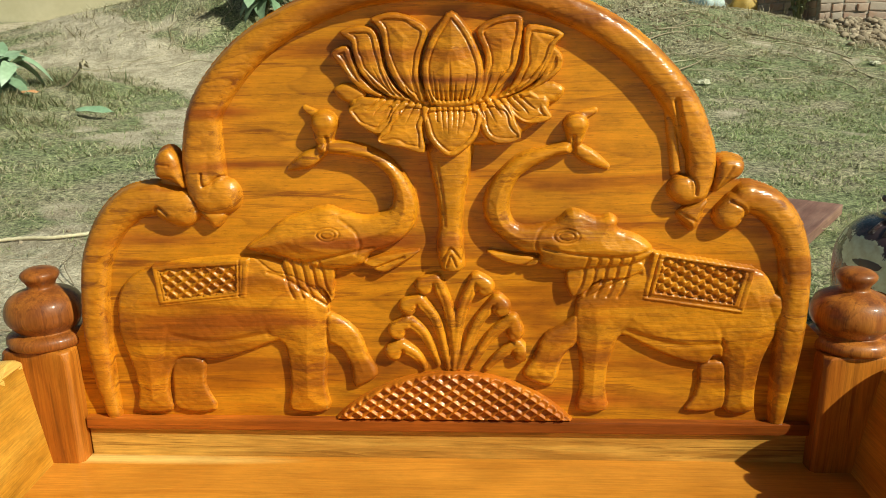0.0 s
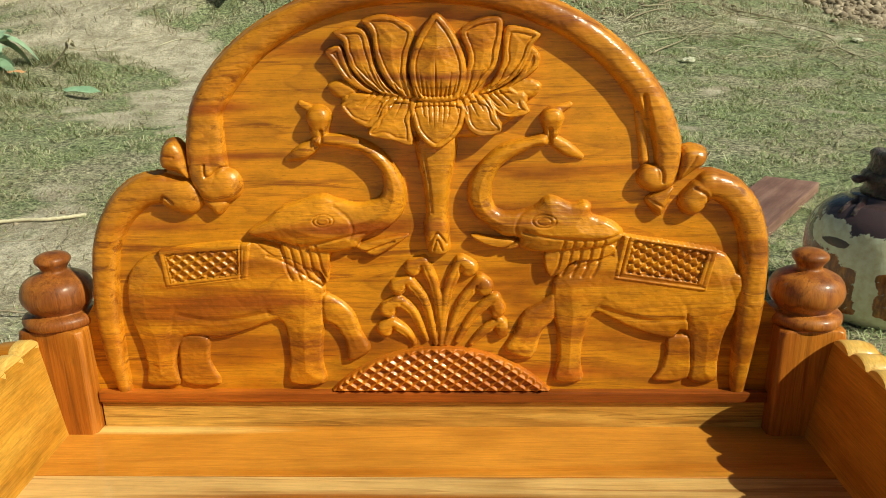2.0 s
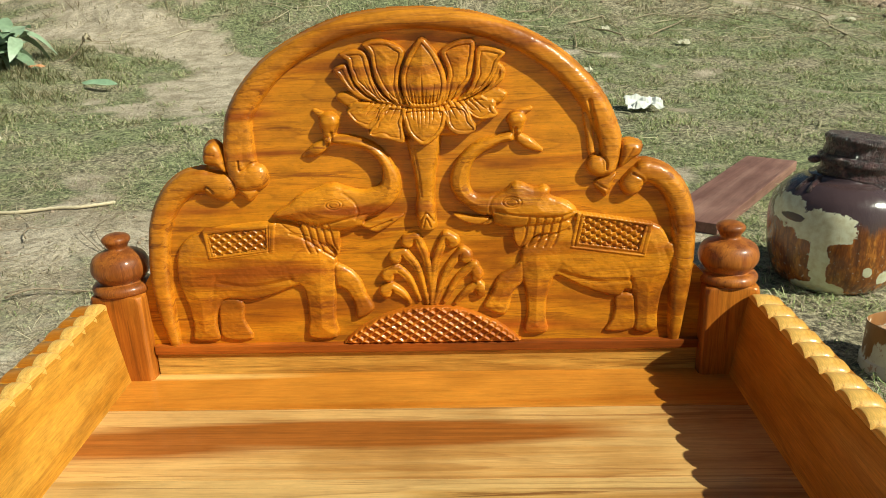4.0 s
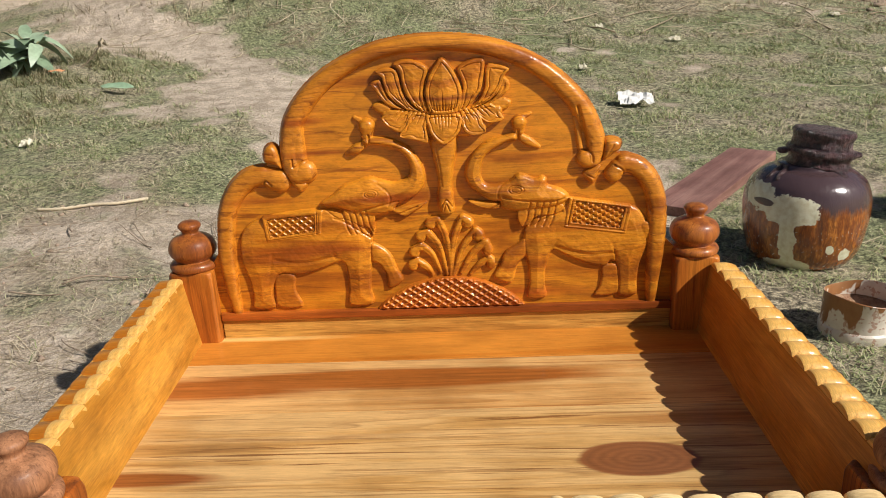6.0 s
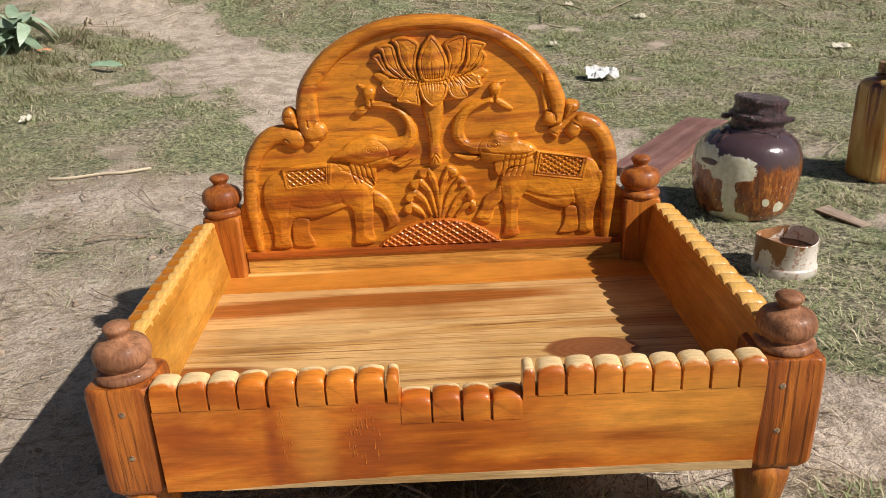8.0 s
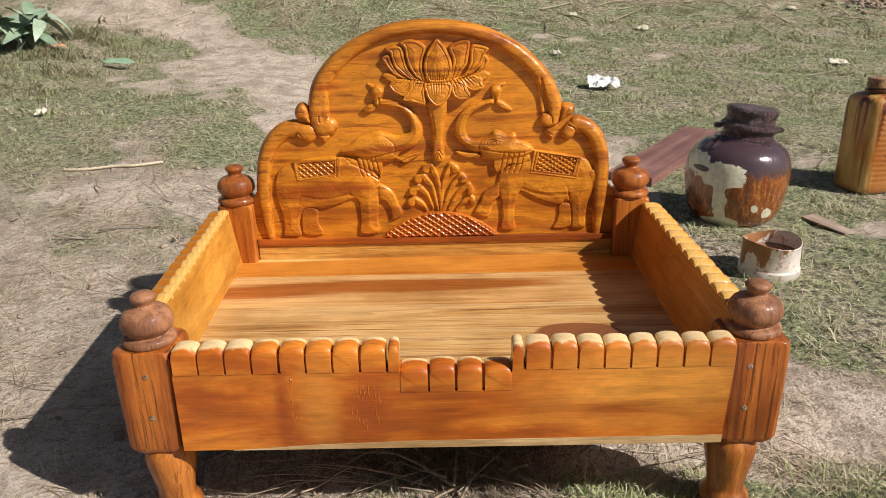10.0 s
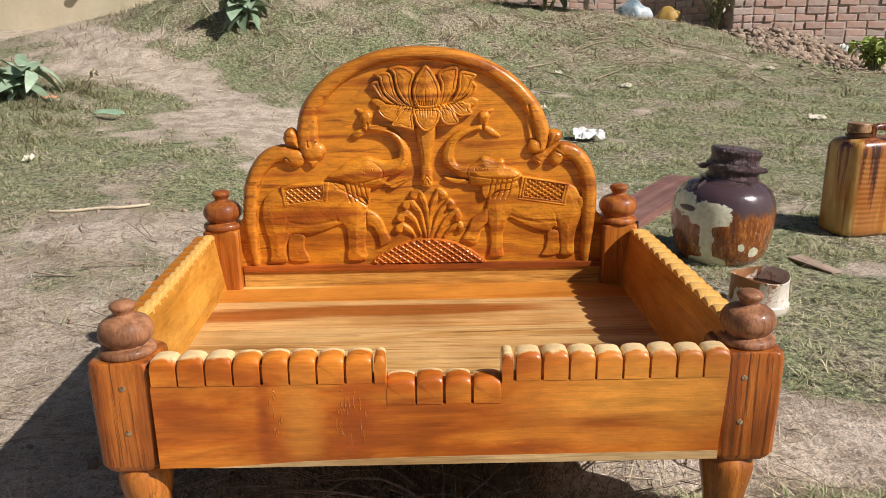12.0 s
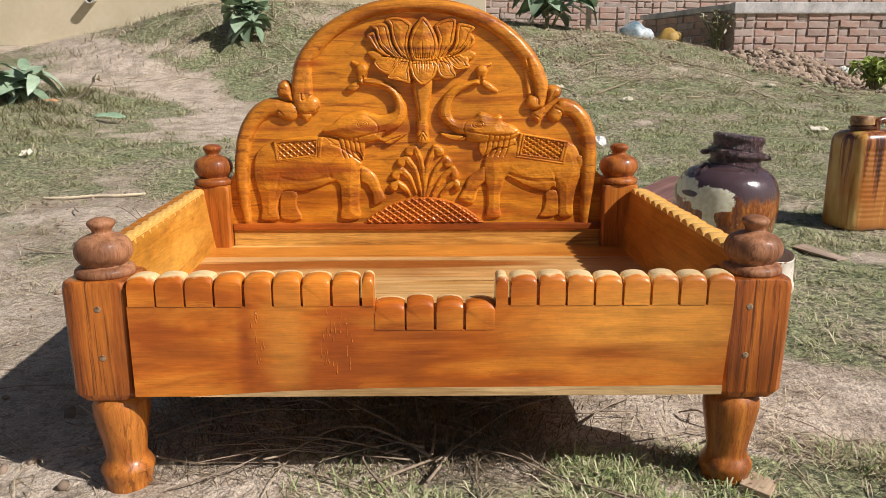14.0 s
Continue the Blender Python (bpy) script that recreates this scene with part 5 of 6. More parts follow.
    tube(bm, smooth_profile([(0.012, 0, 0.318), (0.014, 0, 0.348), (0.035, 0, 0.358), (0.075, 0, 0.352), (0.086, 0, 0.325), (0.088, 0, 0.29)], 4), [0.0125] * 21, 12)
    part("handle", bm, mat_can, th, "moulded handle", smooth=True)
    return th


def cut_tin(x, y):
    z = on_ground(x, y)
    th = empty("cut_tin", (x, y, z - 0.002), "cut-down white tin with dried brown varnish, on the grass", "tin")
    g = Graph("tin_paint")
    v = g.coords((1, 1, 0.5))
    n = g.noise(v, 17, 4, 0.6, 0.3)
    x, y, z3 = g.n("SeparateXYZ", {0: g.n("TexCoord").outputs["Object"]}).outputs
    near = g.math("ADD", g.math("MULTIPLY", x, -5.5), g.math("MULTIPLY", g.math("SUBTRACT", z3, 0.075), 6.5))
    rust = g.ramp(g.math("ADD", g.math("MULTIPLY", n, 1.7), near), [(0.955, 0.0), (1.02, 1.0)])
    white = g.mix(g.noise(g.coords(), 60, 4), (0.78, 0.74, 0.64), (0.55, 0.48, 0.38))
    white = g.mix(g.ramp(g.noise(g.coords(), 90, 3), [(0.58, 0.0), (0.62, 0.6)]), white, (0.34, 0.12, 0.05))
    col = g.mix(rust, white, g.mix(g.noise(v, 50, 3), (0.20, 0.075, 0.02), (0.38, 0.19, 0.07)))
    shell = g.done(col, 0.42, n, 0.2, 0.001)
    out = [(0.072, 0.0), (0.0745, 0.003), (0.0745, 0.022), (0.071, 0.026), (0.070, 0.088), (0.0712, 0.090), (0.070, 0.092)]
    inn = [(0.0688, 0.090), (0.0688, 0.030)]
    bm = lathe(out + inn + [(0.05, 0.028), (0.001, 0.029)], (0, 0, 0), 56, 0.02, 4)
    for q in bm.verts:
        if q.co.z > 0.08:
            q.co.z += 0.006 * math.sin(math.atan2(q.co.y, q.co.x) * 2 + 0.6)
    part("shell", bm, shell, th, "white tin wall", auto=40)
    bm = lathe([(0.0686, 0.020), (0.0686, 0.060), (0.066, 0.054), (0.045, 0.047), (0.001, 0.045)], (0, 0, 0), 40, 0.03, 9)
    part("varnish_crust", bm, plain("dried_varnish", (0.27, 0.13, 0.06), (0.52, 0.34, 0.20), 45, 0.6, 0.8, 0.004), th, "dried crusty varnish", smooth=True)
    return th


def loose_plank():
    bm = box(-0.36, 0.40, -0.085, 0.085, 0, 0.034, 0.003)
    ob = part("dark_plank", bm, WOOD["dark_plank"], None)
    ob.location = (0.860, 1.98, on_ground(0.86, 1.98) + 0.006)
    ob.rotation_euler = (0, radians(-2.6), radians(53.0))
    return tagged(ob, "dark reddish stained plank lying on the grass", "plank")


def chip(name, x, y, l, w, t, turn, label):
    bm = box(-l / 2, l / 2, -w / 2, w / 2, 0, t, 0.0015)
    for v in bm.verts:
        v.co.y *= 1 - 0.25 * (v.co.x / l)
        v.co.z += 0.004 * noise.noise(v.co * 30)
    ob = part(name, bm, WOOD["chip_pale" if name == "wood_chip" else "chip"])
    ob.location = (x, y, on_ground(x, y) + 0.004)
    ob.rotation_euler = (radians(3), radians(2), turn)
    return tagged(ob, label, "offcut")


def crumpled(name, x, y, w, h, seed, material, label, category):
    bm = bmesh.new()
    bmesh.ops.create_grid(bm, x_segments=14, y_segments=10, size=0.5)
    for v in bm.verts:
        p = v.co * 1.0
        k = noise.noise(Vector((p.x * 2.4, p.y * 2.4, seed))) + 0.25 * noise.noise(Vector((p.x * 7, p.y * 7, seed + 3)))
        v.co = Vector((p.x * w * (1 + 0.06 * k), p.y * w * 0.75 * (1 - 0.06 * k), max(0.0, h * (0.35 + 0.5 * p.y + 0.9 * abs(k)))))
    bmesh.ops.solidify(bm, geom=bm.faces[:], thickness=0.0015)
    ob = part(name, bm, material)
    ob.location = (x, y, on_ground(x, y) + 0.006)
    return tagged(ob, label, category)


jar(0.885, 1.345)
jerrycan(1.468, 1.62, 0.25)
cut_tin(0.822, 0.905)
loose_plank()
chip("wood_offcut", 1.135, 1.235, 0.165, 0.042, 0.006, radians(-72), "thin pale offcut of wood on the grass")
chip("wood_chip", 0.436, -0.004, 0.046, 0.036, 0.009, radians(50), "split chip of pale dusty wood by the leg")
PAPER = plain("paper_white", (0.80, 0.80, 0.76), (0.62, 0.62, 0.58), 12, 0.8)
crumpled("paper_scrap", 0.845, 3.20, 0.165, 0.060, 2.0, PAPER, "crumpled white paper scrap on the grass", "paper")


# ---- surroundings ----
PLASTER = plain("plaster_cream", (0.55, 0.475, 0.315), (0.63, 0.55, 0.385), 2.5, 0.85, 0.25, 0.004)
CONCRETE = plain("concrete_grey", (0.36, 0.35, 0.33), (0.64, 0.62, 0.58), 9, 0.9, 0.5, 0.006)
MORTAR = plain("mortar", (0.30, 0.25, 0.21), (0.46, 0.40, 0.34), 22, 0.95, 0.6, 0.006)


def brick_material():
    g = Graph("brick_red")
    rnd = g.n("ObjectInfo").outputs["Random"]
    base = g.ramp(rnd, [(0.0, (0.20, 0.10, 0.075)), (0.3, (0.42, 0.17, 0.10)), (0.6, (0.52, 0.24, 0.15)), (0.8, (0.30, 0.22, 0.19)), (1.0, (0.48, 0.36, 0.29))])
    v = g.coords()
    n = g.noise(v, 26, 4)
    dust = g.ramp(g.noise(v, 9, 4), [(0.30, 0.25), (0.60, 0.95)])
    col = g.mix(dust, g.mix(1.0, base, g.ramp(n, [(0.3, 0.75), (0.7, 1.15)]), "MULTIPLY"), (0.50, 0.41, 0.345))
    return g.done(col, 0.92, n, 0.8, 0.006)


BRICK = brick_material()


def brick_wall(name, origin, along, length, height, thick, label, coping=0.0, seed=1, courses_from=0.0):
    """A wall of separate bricks over a mortar core. along: direction in the plan; the face looks to its right-hand side."""
    rng = random.Random(seed)
    d = Vector((along[0], along[1], 0)).normalized()
    turn = math.atan2(d.y, d.x)
    w = empty(name, origin, label, "wall", kind="structure")
    w.rotation_euler.z = turn
    part("mortar_core", box(0.004, length - 0.004, 0.008, thick, -0.6, height, 0.004, 1), MORTAR, w, "dusty mortar")
    bricks = []
    for L in (0.192, 0.092):
        bm = box(-L / 2 + 0.003, L / 2 - 0.003, -0.004, 0.09, 0, 0.060, 0.006, 2)
        for v in bm.verts:
            v.co += Vector((noise.noise(v.co * 31), 0.6 * noise.noise(v.co * 27 + Vector((3, 0, 0))), noise.noise(v.co * 29 + Vector((0, 5, 0))))) * 0.007
        bricks.append(part("brick", bm, BRICK, w))
    first = [True, True]
    z, row = courses_from, 0
    while z < height - 0.03:
        x = 0.0 if row % 2 else 0.102
        if row % 2 == 0:
            cells = [(0.0, 1)]
        else:
            cells = []
        while x < length - 0.06:
            k = 0 if rng.random() < 0.7 and x + 0.2 < length else 1
            cells.append((x, k))
            x += 0.202 if k == 0 else 0.102
        for x0, k in cells:
            L = 0.192 if k == 0 else 0.092
            ob = bricks[k] if first[k] else new("brick", bricks[k].data)
            first[k] = False
            ob.parent = w
            ob.location = (x0 + L / 2 + 0.004, rng.uniform(-0.009, 0.008), z + rng.uniform(-0.005, 0.005))
            ob.rotation_euler = (rng.uniform(-0.05, 0.05), rng.uniform(-0.035, 0.035), rng.uniform(-0.03, 0.03))
        z += 0.0715
        row += 1
    if coping:
        bm = box(-0.02, length, -0.025, thick + 0.02, height, height + coping, 0.01, 2)
        bmesh.ops.subdivide_edges(bm, edges=bm.edges[:], cuts=3, use_grid_fill=True)
        for v in bm.verts:
            v.co += Vector((0, 0.006 * noise.noise(v.co * 5), 0.010 * noise.noise(v.co * 7)))
        part("coping", bm, CONCRETE, w, "worn grey cement coping")
    return w


# ---- plants ----
def leaf_material(name, a, b, rough=0.45):
    g = Graph(name)
    rnd = g.n("ObjectInfo").outputs["Random"]
    v = g.coords()
    c = g.mix(rnd, a, b)
    c = g.mix(1.0, c, g.ramp(g.noise(v, 25, 3), [(0.3, 0.8), (0.7, 1.2)]), "MULTIPLY")
    return g.done(c, rough, g.noise(v, 60, 3), 0.3, 0.002)


LEAF = leaf_material("leaf_bluegreen", (0.15, 0.225, 0.13), (0.32, 0.42, 0.28))
LEAF_LIGHT = leaf_material("leaf_yellowgreen", (0.22, 0.31, 0.05), (0.42, 0.50, 0.12))
STALK = plain("stalk", (0.16, 0.17, 0.07), (0.30, 0.26, 0.14), 40, 0.8)


def leaf_mesh(length, width, droop, fold, n=7):
    """A broad leaf with a folded midrib, curved along its length."""
    bm = bmesh.new()
    rows = []
    for i in range(n + 1):
        t = i / n
        w = width * (math.sin(math.pi * t ** 0.75) ** 0.8) * 0.5 + 0.001
        x, z = length * t * (1 - 0.12 * t), -droop * length * t * t
        rows.append([bm.verts.new((x, s * w, z + fold * w * abs(s) + 0.004 * math.sin(9 * t + 2 * s))) for s in (-1, -0.5, 0, 0.5, 1)])
    for a, b in zip(rows, rows[1:]):
        for k in range(4):
            bm.faces.new((a[k], a[k + 1], b[k + 1], b[k]))
    return bm


def leafy_plant(x, y, height, leaves, size, seed, material, label, spread=0.5, slim=1.0):
    rng = random.Random(seed)
    z = on_ground(x, y)
    p = empty("broadleaf_plant", (x, y, z - 0.02), label, "plant", "weedy plants")
    shapes = []
    stems = []
    for s in range(max(2, leaves // 9)):
        a = rng.uniform(0, 6.28)
        lean = rng.uniform(0.1, spread)
        pts = [(0.02 * math.cos(a), 0.02 * math.sin(a), 0), (lean * height * 0.4 * math.cos(a), lean * height * 0.4 * math.sin(a), height * 0.5), (lean * height * math.cos(a), lean * height * math.sin(a), height * rng.uniform(0.8, 1.0))]
        bm = bmesh.new()
        pp = smooth_profile(pts, 4)
        tube(bm, pp, [0.008 * (1 - 0.6 * i / (len(pp) - 1)) for i in range(len(pp))], 6)
        part("stem", bm, STALK, p, smooth=True)
        stems.append(pp)
    for i in range(leaves):
        pp = stems[i % len(stems)]
        at = pp[rng.randrange(len(pp) // 3, len(pp))]
        k = i % 4
        if len(shapes) < 4:
            shapes.append(part("leaf", leaf_mesh(size * (0.75 + 0.12 * k), size * (0.56 + 0.06 * k) * slim, 0.25 + 0.15 * k, 0.25), material, p, smooth=True))
            ob = shapes[-1]
        else:
            ob = new("leaf", shapes[k].data)
            ob.parent = p
        ob.location = at
        ob.rotation_euler = (rng.uniform(-0.5, 0.5), rng.uniform(-0.9, 0.45), rng.uniform(0, 6.28))
        q = rng.uniform(0.75, 1.15)
        ob.scale = (q, q, q)
    return p


# ---- grass, straw, twigs, clods ----
def mesh_np(name, co, tri, material, label, category):
    me = bpy.data.meshes.new(name)
    me.vertices.add(len(co))
    me.vertices.foreach_set("co", co.astype(np.float32).reshape(-1))
    me.loops.add(tri.size)
    me.loops.foreach_set("vertex_index", tri.astype(np.int32).reshape(-1))
    me.polygons.add(len(tri))
    me.polygons.foreach_set("loop_start", np.arange(0, tri.size, 3, dtype=np.int32))
    me.update(calc_edges=True)
    me.materials.append(material)
    return tagged(new(name, me), label, category, kind="stuff")


def blades(name, n, area, seed, length, width, lean, keep, material, label):
    """Bent blades scattered over the ground where keep() lets them stand."""
    rng = np.random.default_rng(seed)
    x, y = rng.uniform(area[0], area[1], n), rng.uniform(area[2], area[3], n)
    ok = rng.random(n) < keep(x, y)
    x, y = x[ok], y[ok]
    n = len(x)
    a = rng.uniform(0, 2 * np.pi, n)
    L = rng.uniform(*length, n)
    W = rng.uniform(*width, n)
    q = np.radians(rng.uniform(*lean, n))
    c, s = np.cos(a), np.sin(a)
    z = tufted_z(x, y) - 0.001
    L = L * (0.6 + 0.9 * clumps(x, y, seed + 50))
    hx, hz = np.sin(q) * L, np.cos(q) * L
    mid = 0.55
    bend = rng.uniform(0.55, 1.0, n)
    px, py = -s * W / 2, c * W / 2
    v = np.stack([np.stack([x - px, y - py, z], -1), np.stack([x + px, y + py, z], -1),
                  np.stack([x + c * hx * mid - px * 0.8, y + s * hx * mid - py * 0.8, z + hz * mid * 1.25 + 0.002], -1),
                  np.stack([x + c * hx * mid + px * 0.8, y + s * hx * mid + py * 0.8, z + hz * mid * 1.25 + 0.002], -1),
                  np.stack([x + c * hx, y + s * hx, z + hz * bend + 0.001], -1)], 1).reshape(-1, 3)
    b = np.arange(n)[:, None] * 5
    tri = np.concatenate([b + [0, 1, 3], b + [0, 3, 2], b + [2, 3, 4]], 1).reshape(-1, 3)
    return mesh_np(name, v, tri, material, label, "grass")


def bed_clear(x, y):
    return ~((np.abs(x + 0.02) < 0.40) & (y > 0.05) & (y < 0.6))


GRASS = island("grass_green", [(0.12, 0.17, 0.050), (0.25, 0.315, 0.11), (0.40, 0.435, 0.19), (0.60, 0.57, 0.34), (0.20, 0.27, 0.085)], 0.7)
STRAW = island("grass_dry", [(0.58, 0.49, 0.32), (0.30, 0.24, 0.145), (0.70, 0.62, 0.43), (0.18, 0.14, 0.085), (0.50, 0.43, 0.28)], 0.75)


def clumps(x, y, seed):
    """Grass stands in small uneven clumps."""
    return np.clip(0.36 + 0.75 * waver(x, y, 13.0, seed % 2) + 0.65 * waver(x, y, 31.0, seed % 2 + 2) + 0.4 * waver(x, y, 67.0, seed % 2 + 4), 0.02, 1)


def greenness(x, y):
    g = 0.36 + 0.55 * waver(x, y, 1.3, 11)
    lush = 1.2 * np.exp(-((x + 2.10) / 0.34) ** 2 - ((y - 4.15) / 0.26) ** 2)
    fresh = 0.50 * smoothstep(0.0, 0.8, x) * smoothstep(5.6, 4.4, y) * smoothstep(0.6, 1.6, y)
    return np.clip(g * smoothstep(6.0, 4.2, y) + 0.15 + lush + fresh, 0, 1)


NEAR, FAR = (-2.0, 2.3, -0.35, 2.6), (-5.2, 5.6, 2.6, 7.6)
blades("grass_tufts", 270000, NEAR, 1, (0.009, 0.026), (0.0013, 0.0026), (48, 88), lambda x, y: clumps(x, y, 31) * grassy(x, y) ** 1.3 * (0.3 + 0.5 * greenness(x, y)) * bed_clear(x, y), GRASS, "short green grass in tufts")
blades("dry_grass", 270000, NEAR, 2, (0.014, 0.050), (0.0012, 0.0026), (60, 89), lambda x, y: clumps(x, y, 33) * (0.30 * np.clip(-0.05 + 1.6 * waver(x, y, 5.3, 15), 0.02, 1) + 0.75 * grassy(x, y)) * (0.3 + 0.6 * np.clip(0.5 + waver(x, y, 4.1, 14), 0, 1)), STRAW, "dry matted grass")
blades("grass_tufts", 560000, FAR, 3, (0.014, 0.040), (0.0022, 0.0042), (45, 86), lambda x, y: clumps(x, y, 35) * grassy(x, y) ** 1.2 * greenness(x, y) * 0.8, GRASS, "olive grass on the rising ground")
blades("dry_grass", 430000, FAR, 4, (0.020, 0.060), (0.0020, 0.0040), (55, 89), lambda x, y: clumps(x, y, 37) * (0.06 + 0.75 * grassy(x, y) * (1.15 - 0.6 * greenness(x, y))), STRAW, "dry straw on the bank")
blades("front_grass", 30000, (-0.28, 0.95, -0.26, 0.10), 21, (0.012, 0.032), (0.0013, 0.0026), (35, 86), lambda x, y: clumps(x, y, 41) * smoothstep(-0.22, 0.05, x) * (0.35 + 0.65 * smoothstep(0.10, 0.02, y)) * (0.5 + 0.5 * smoothstep(0.8, 0.5, x)), GRASS, "sunlit grass in front of the bed")
blades("front_straw", 24000, (-0.30, 0.95, -0.26, 0.12), 22, (0.015, 0.040), (0.0011, 0.0022), (60, 89), lambda x, y: clumps(x, y, 43) * smoothstep(-0.25, 0.0, x), STRAW, "dry blades lying in the front grass")
blades("straw_litter", 52000, (-1.9, 0.6, -0.3, 2.2), 5, (0.03, 0.12), (0.0010, 0.0022), (84, 90), lambda x, y: (0.10 + 0.5 * clumps(x, y, 47) ** 2) * (0.4 + 0.6 * smoothstep(-0.4, -0.8, x)) + 0.4 * np.exp(-((x + 1.0) / 0.4) ** 2 - ((y - 0.9) / 0.5) ** 2), island("straw", [(0.66, 0.56, 0.38), (0.42, 0.34, 0.21), (0.24, 0.18, 0.11), (0.74, 0.64, 0.45)], 0.8), "loose straw on bare soil")


def twigs(name, n, area, length, r, seed, material, label, bend=0.25):
    """Dead twigs lying on the ground, one mesh."""
    rng = random.Random(seed)
    bm = bmesh.new()
    for i in range(n):
        x, y, a = rng.uniform(*area[:2]), rng.uniform(*area[2:]), rng.uniform(0, math.pi)
        L = rng.uniform(*length)
        pts = []
        for k in range(4):
            t = k / 3 - 0.5
            px = x + math.cos(a) * L * t + rng.uniform(-1, 1) * bend * L * 0.2
            py = y + math.sin(a) * L * t * 0.8 + rng.uniform(-1, 1) * bend * L * 0.2
            pts.append((px, py, on_ground(px, py) + 0.003 + rng.uniform(0, 0.022)))
        pp = smooth_profile(pts, 3)
        q = rng.uniform(*r)
        tube(bm, pp, [q * (1 - 0.6 * k / (len(pp) - 1)) for k in range(len(pp))], 5)
        if rng.random() < 0.5:
            m = pp[len(pp) // 2]
            b = a + rng.choice((-1, 1)) * 0.7
            e = (m.x + math.cos(b) * L * 0.3, m.y + math.sin(b) * L * 0.3)
            tube(bm, [m, (e[0], e[1], on_ground(*e) + 0.012)], [q * 0.6, q * 0.25], 5)
    ob = part(name, bm, material, None, smooth=True)
    return tagged(ob, label, "twigs", kind="stuff")


TWIG = plain("twig_grey", (0.22, 0.165, 0.11), (0.38, 0.30, 0.21), 90, 0.85)
twigs("dead_twigs", 90, (-0.42, 0.12, 0.05, 0.50), (0.12, 0.42), (0.0009, 0.0029), 7, TWIG, "tangle of dead twigs under the bed")
twigs("dead_twigs", 64, (-1.45, -0.45, -0.1, 1.7), (0.06, 0.34), (0.0013, 0.0030), 8, TWIG, "scattered dead twigs on bare soil")
twigs("dead_twigs", 14, (0.05, 0.75, -0.1, 0.5), (0.10, 0.30), (0.0012, 0.0030), 9, TWIG, "thin pale twigs on the ground")
twigs("dead_twigs", 40, (0.2, 3.6, 4.4, 6.0), (0.15, 0.6), (0.003, 0.007), 10, island("twig_pale", [(0.48, 0.40, 0.27), (0.30, 0.23, 0.15)], 0.85), "pale dead stalks on the grassy bank")


# Dead grass under the bed; its dark colours also paint in the bed's shade.
blades("dead_thatch", 26000, (-0.45, 0.50, 0.02, 0.50), 6, (0.015, 0.05), (0.0008, 0.0018), (40, 88), lambda x, y: 0.25 * smoothstep(0.2, 0.02, x) + np.exp(-((x - 0.05) / 0.16) ** 2 - ((y - 0.2) / 0.14) ** 2), island("thatch_shade_dark", [(0.16, 0.12, 0.07), (0.09, 0.07, 0.04), (0.24, 0.19, 0.11)], 0.8), "dead grass under the bed, coloured dark to deepen the shade there")


def clods(name, n, spots, size, seed, material, label):
    """Small broken lumps half sunk in the ground, one mesh."""
    rng = random.Random(seed)
    ico = bmesh.new()
    bmesh.ops.create_icosphere(ico, subdivisions=1, radius=1)
    unit = np.array([v.co[:] for v in ico.verts])
    faces = np.array([[v.index for v in f.verts] for f in ico.faces])
    ico.free()
    at = np.array([spots(rng) for i in range(n)])
    s = np.array([size[0] + (size[1] - size[0]) * rng.random() ** 2.2 for i in range(n)])
    r = np.random.default_rng(seed)
    k = np.stack([r.uniform(0.7, 1.3, n), r.uniform(0.7, 1.2, n), r.uniform(0.45, 1.0, n)], -1)
    lump = 1 + r.uniform(-0.50, 0.40, (n, len(unit)))
    co = unit[None] * k[:, None] * lump[..., None] * s[:, None, None]
    co += np.stack([at[:, 0], at[:, 1], ground_z(at[:, 0], at[:, 1]) + s * 0.35], -1)[:, None]
    tri = faces[None] + (np.arange(n) * len(unit))[:, None, None]
    return mesh_np(name, co.reshape(-1, 3), tri.reshape(-1, 3), material, label, "clods")


EARTH = island("earth_clods", [(0.33, 0.25, 0.175), (0.21, 0.155, 0.105), (0.42, 0.325, 0.235), (0.27, 0.20, 0.14)], 0.95)
clods("earth_clods", 3600, lambda r: (r.triangular(2.70, 4.9, 3.5), 6.53 - abs(r.gauss(0, 0.45))), (0.007, 0.042), 3, EARTH, "heap of broken earth clods at the brick wall")
clods("earth_clods", 380, lambda r: (r.gauss(1.35, 0.40), r.gauss(5.75, 0.24)), (0.004, 0.016), 5, EARTH, "broken brown earth on the bank")
clods("earth_clods", 160, lambda r: (r.uniform(-1.6, -0.45), r.uniform(-0.2, 2.0)), (0.003, 0.011), 4, EARTH, "small clods of dry soil")

# rope, fallen leaf, scraps
bm = bmesh.new()
pp = smooth_profile([(-1.415, 1.80, 0), (-1.34, 1.795, 0), (-1.24, 1.828, 0), (-1.16, 1.836, 0), (-1.08, 1.892, 0)], 8)
tube(bm, [(p.x, p.y, on_ground(p.x, p.y) + 0.008 + 0.0012 * (i % 2)) for i, p in enumerate(pp)], [0.0048 + 0.0009 * (i % 2) for i in range(len(pp))], 8)
tagged(part("rope_piece", bm, plain("rope_pale", (0.52, 0.43, 0.28), (0.66, 0.57, 0.40), 120, 0.9), None, smooth=True), "pale piece of old rope on trodden soil", "rope")


def fallen_leaf(x, y, turn, size, material, label):
    ob = part("fallen_leaf", leaf_mesh(size, size * 0.26, 0.05, 0.25), material, None, smooth=True)
    ob.location = (x, y, on_ground(x, y) + 0.034)
    ob.rotation_euler = (0.42, 0.0, turn)
    return tagged(ob, label, "leaf")


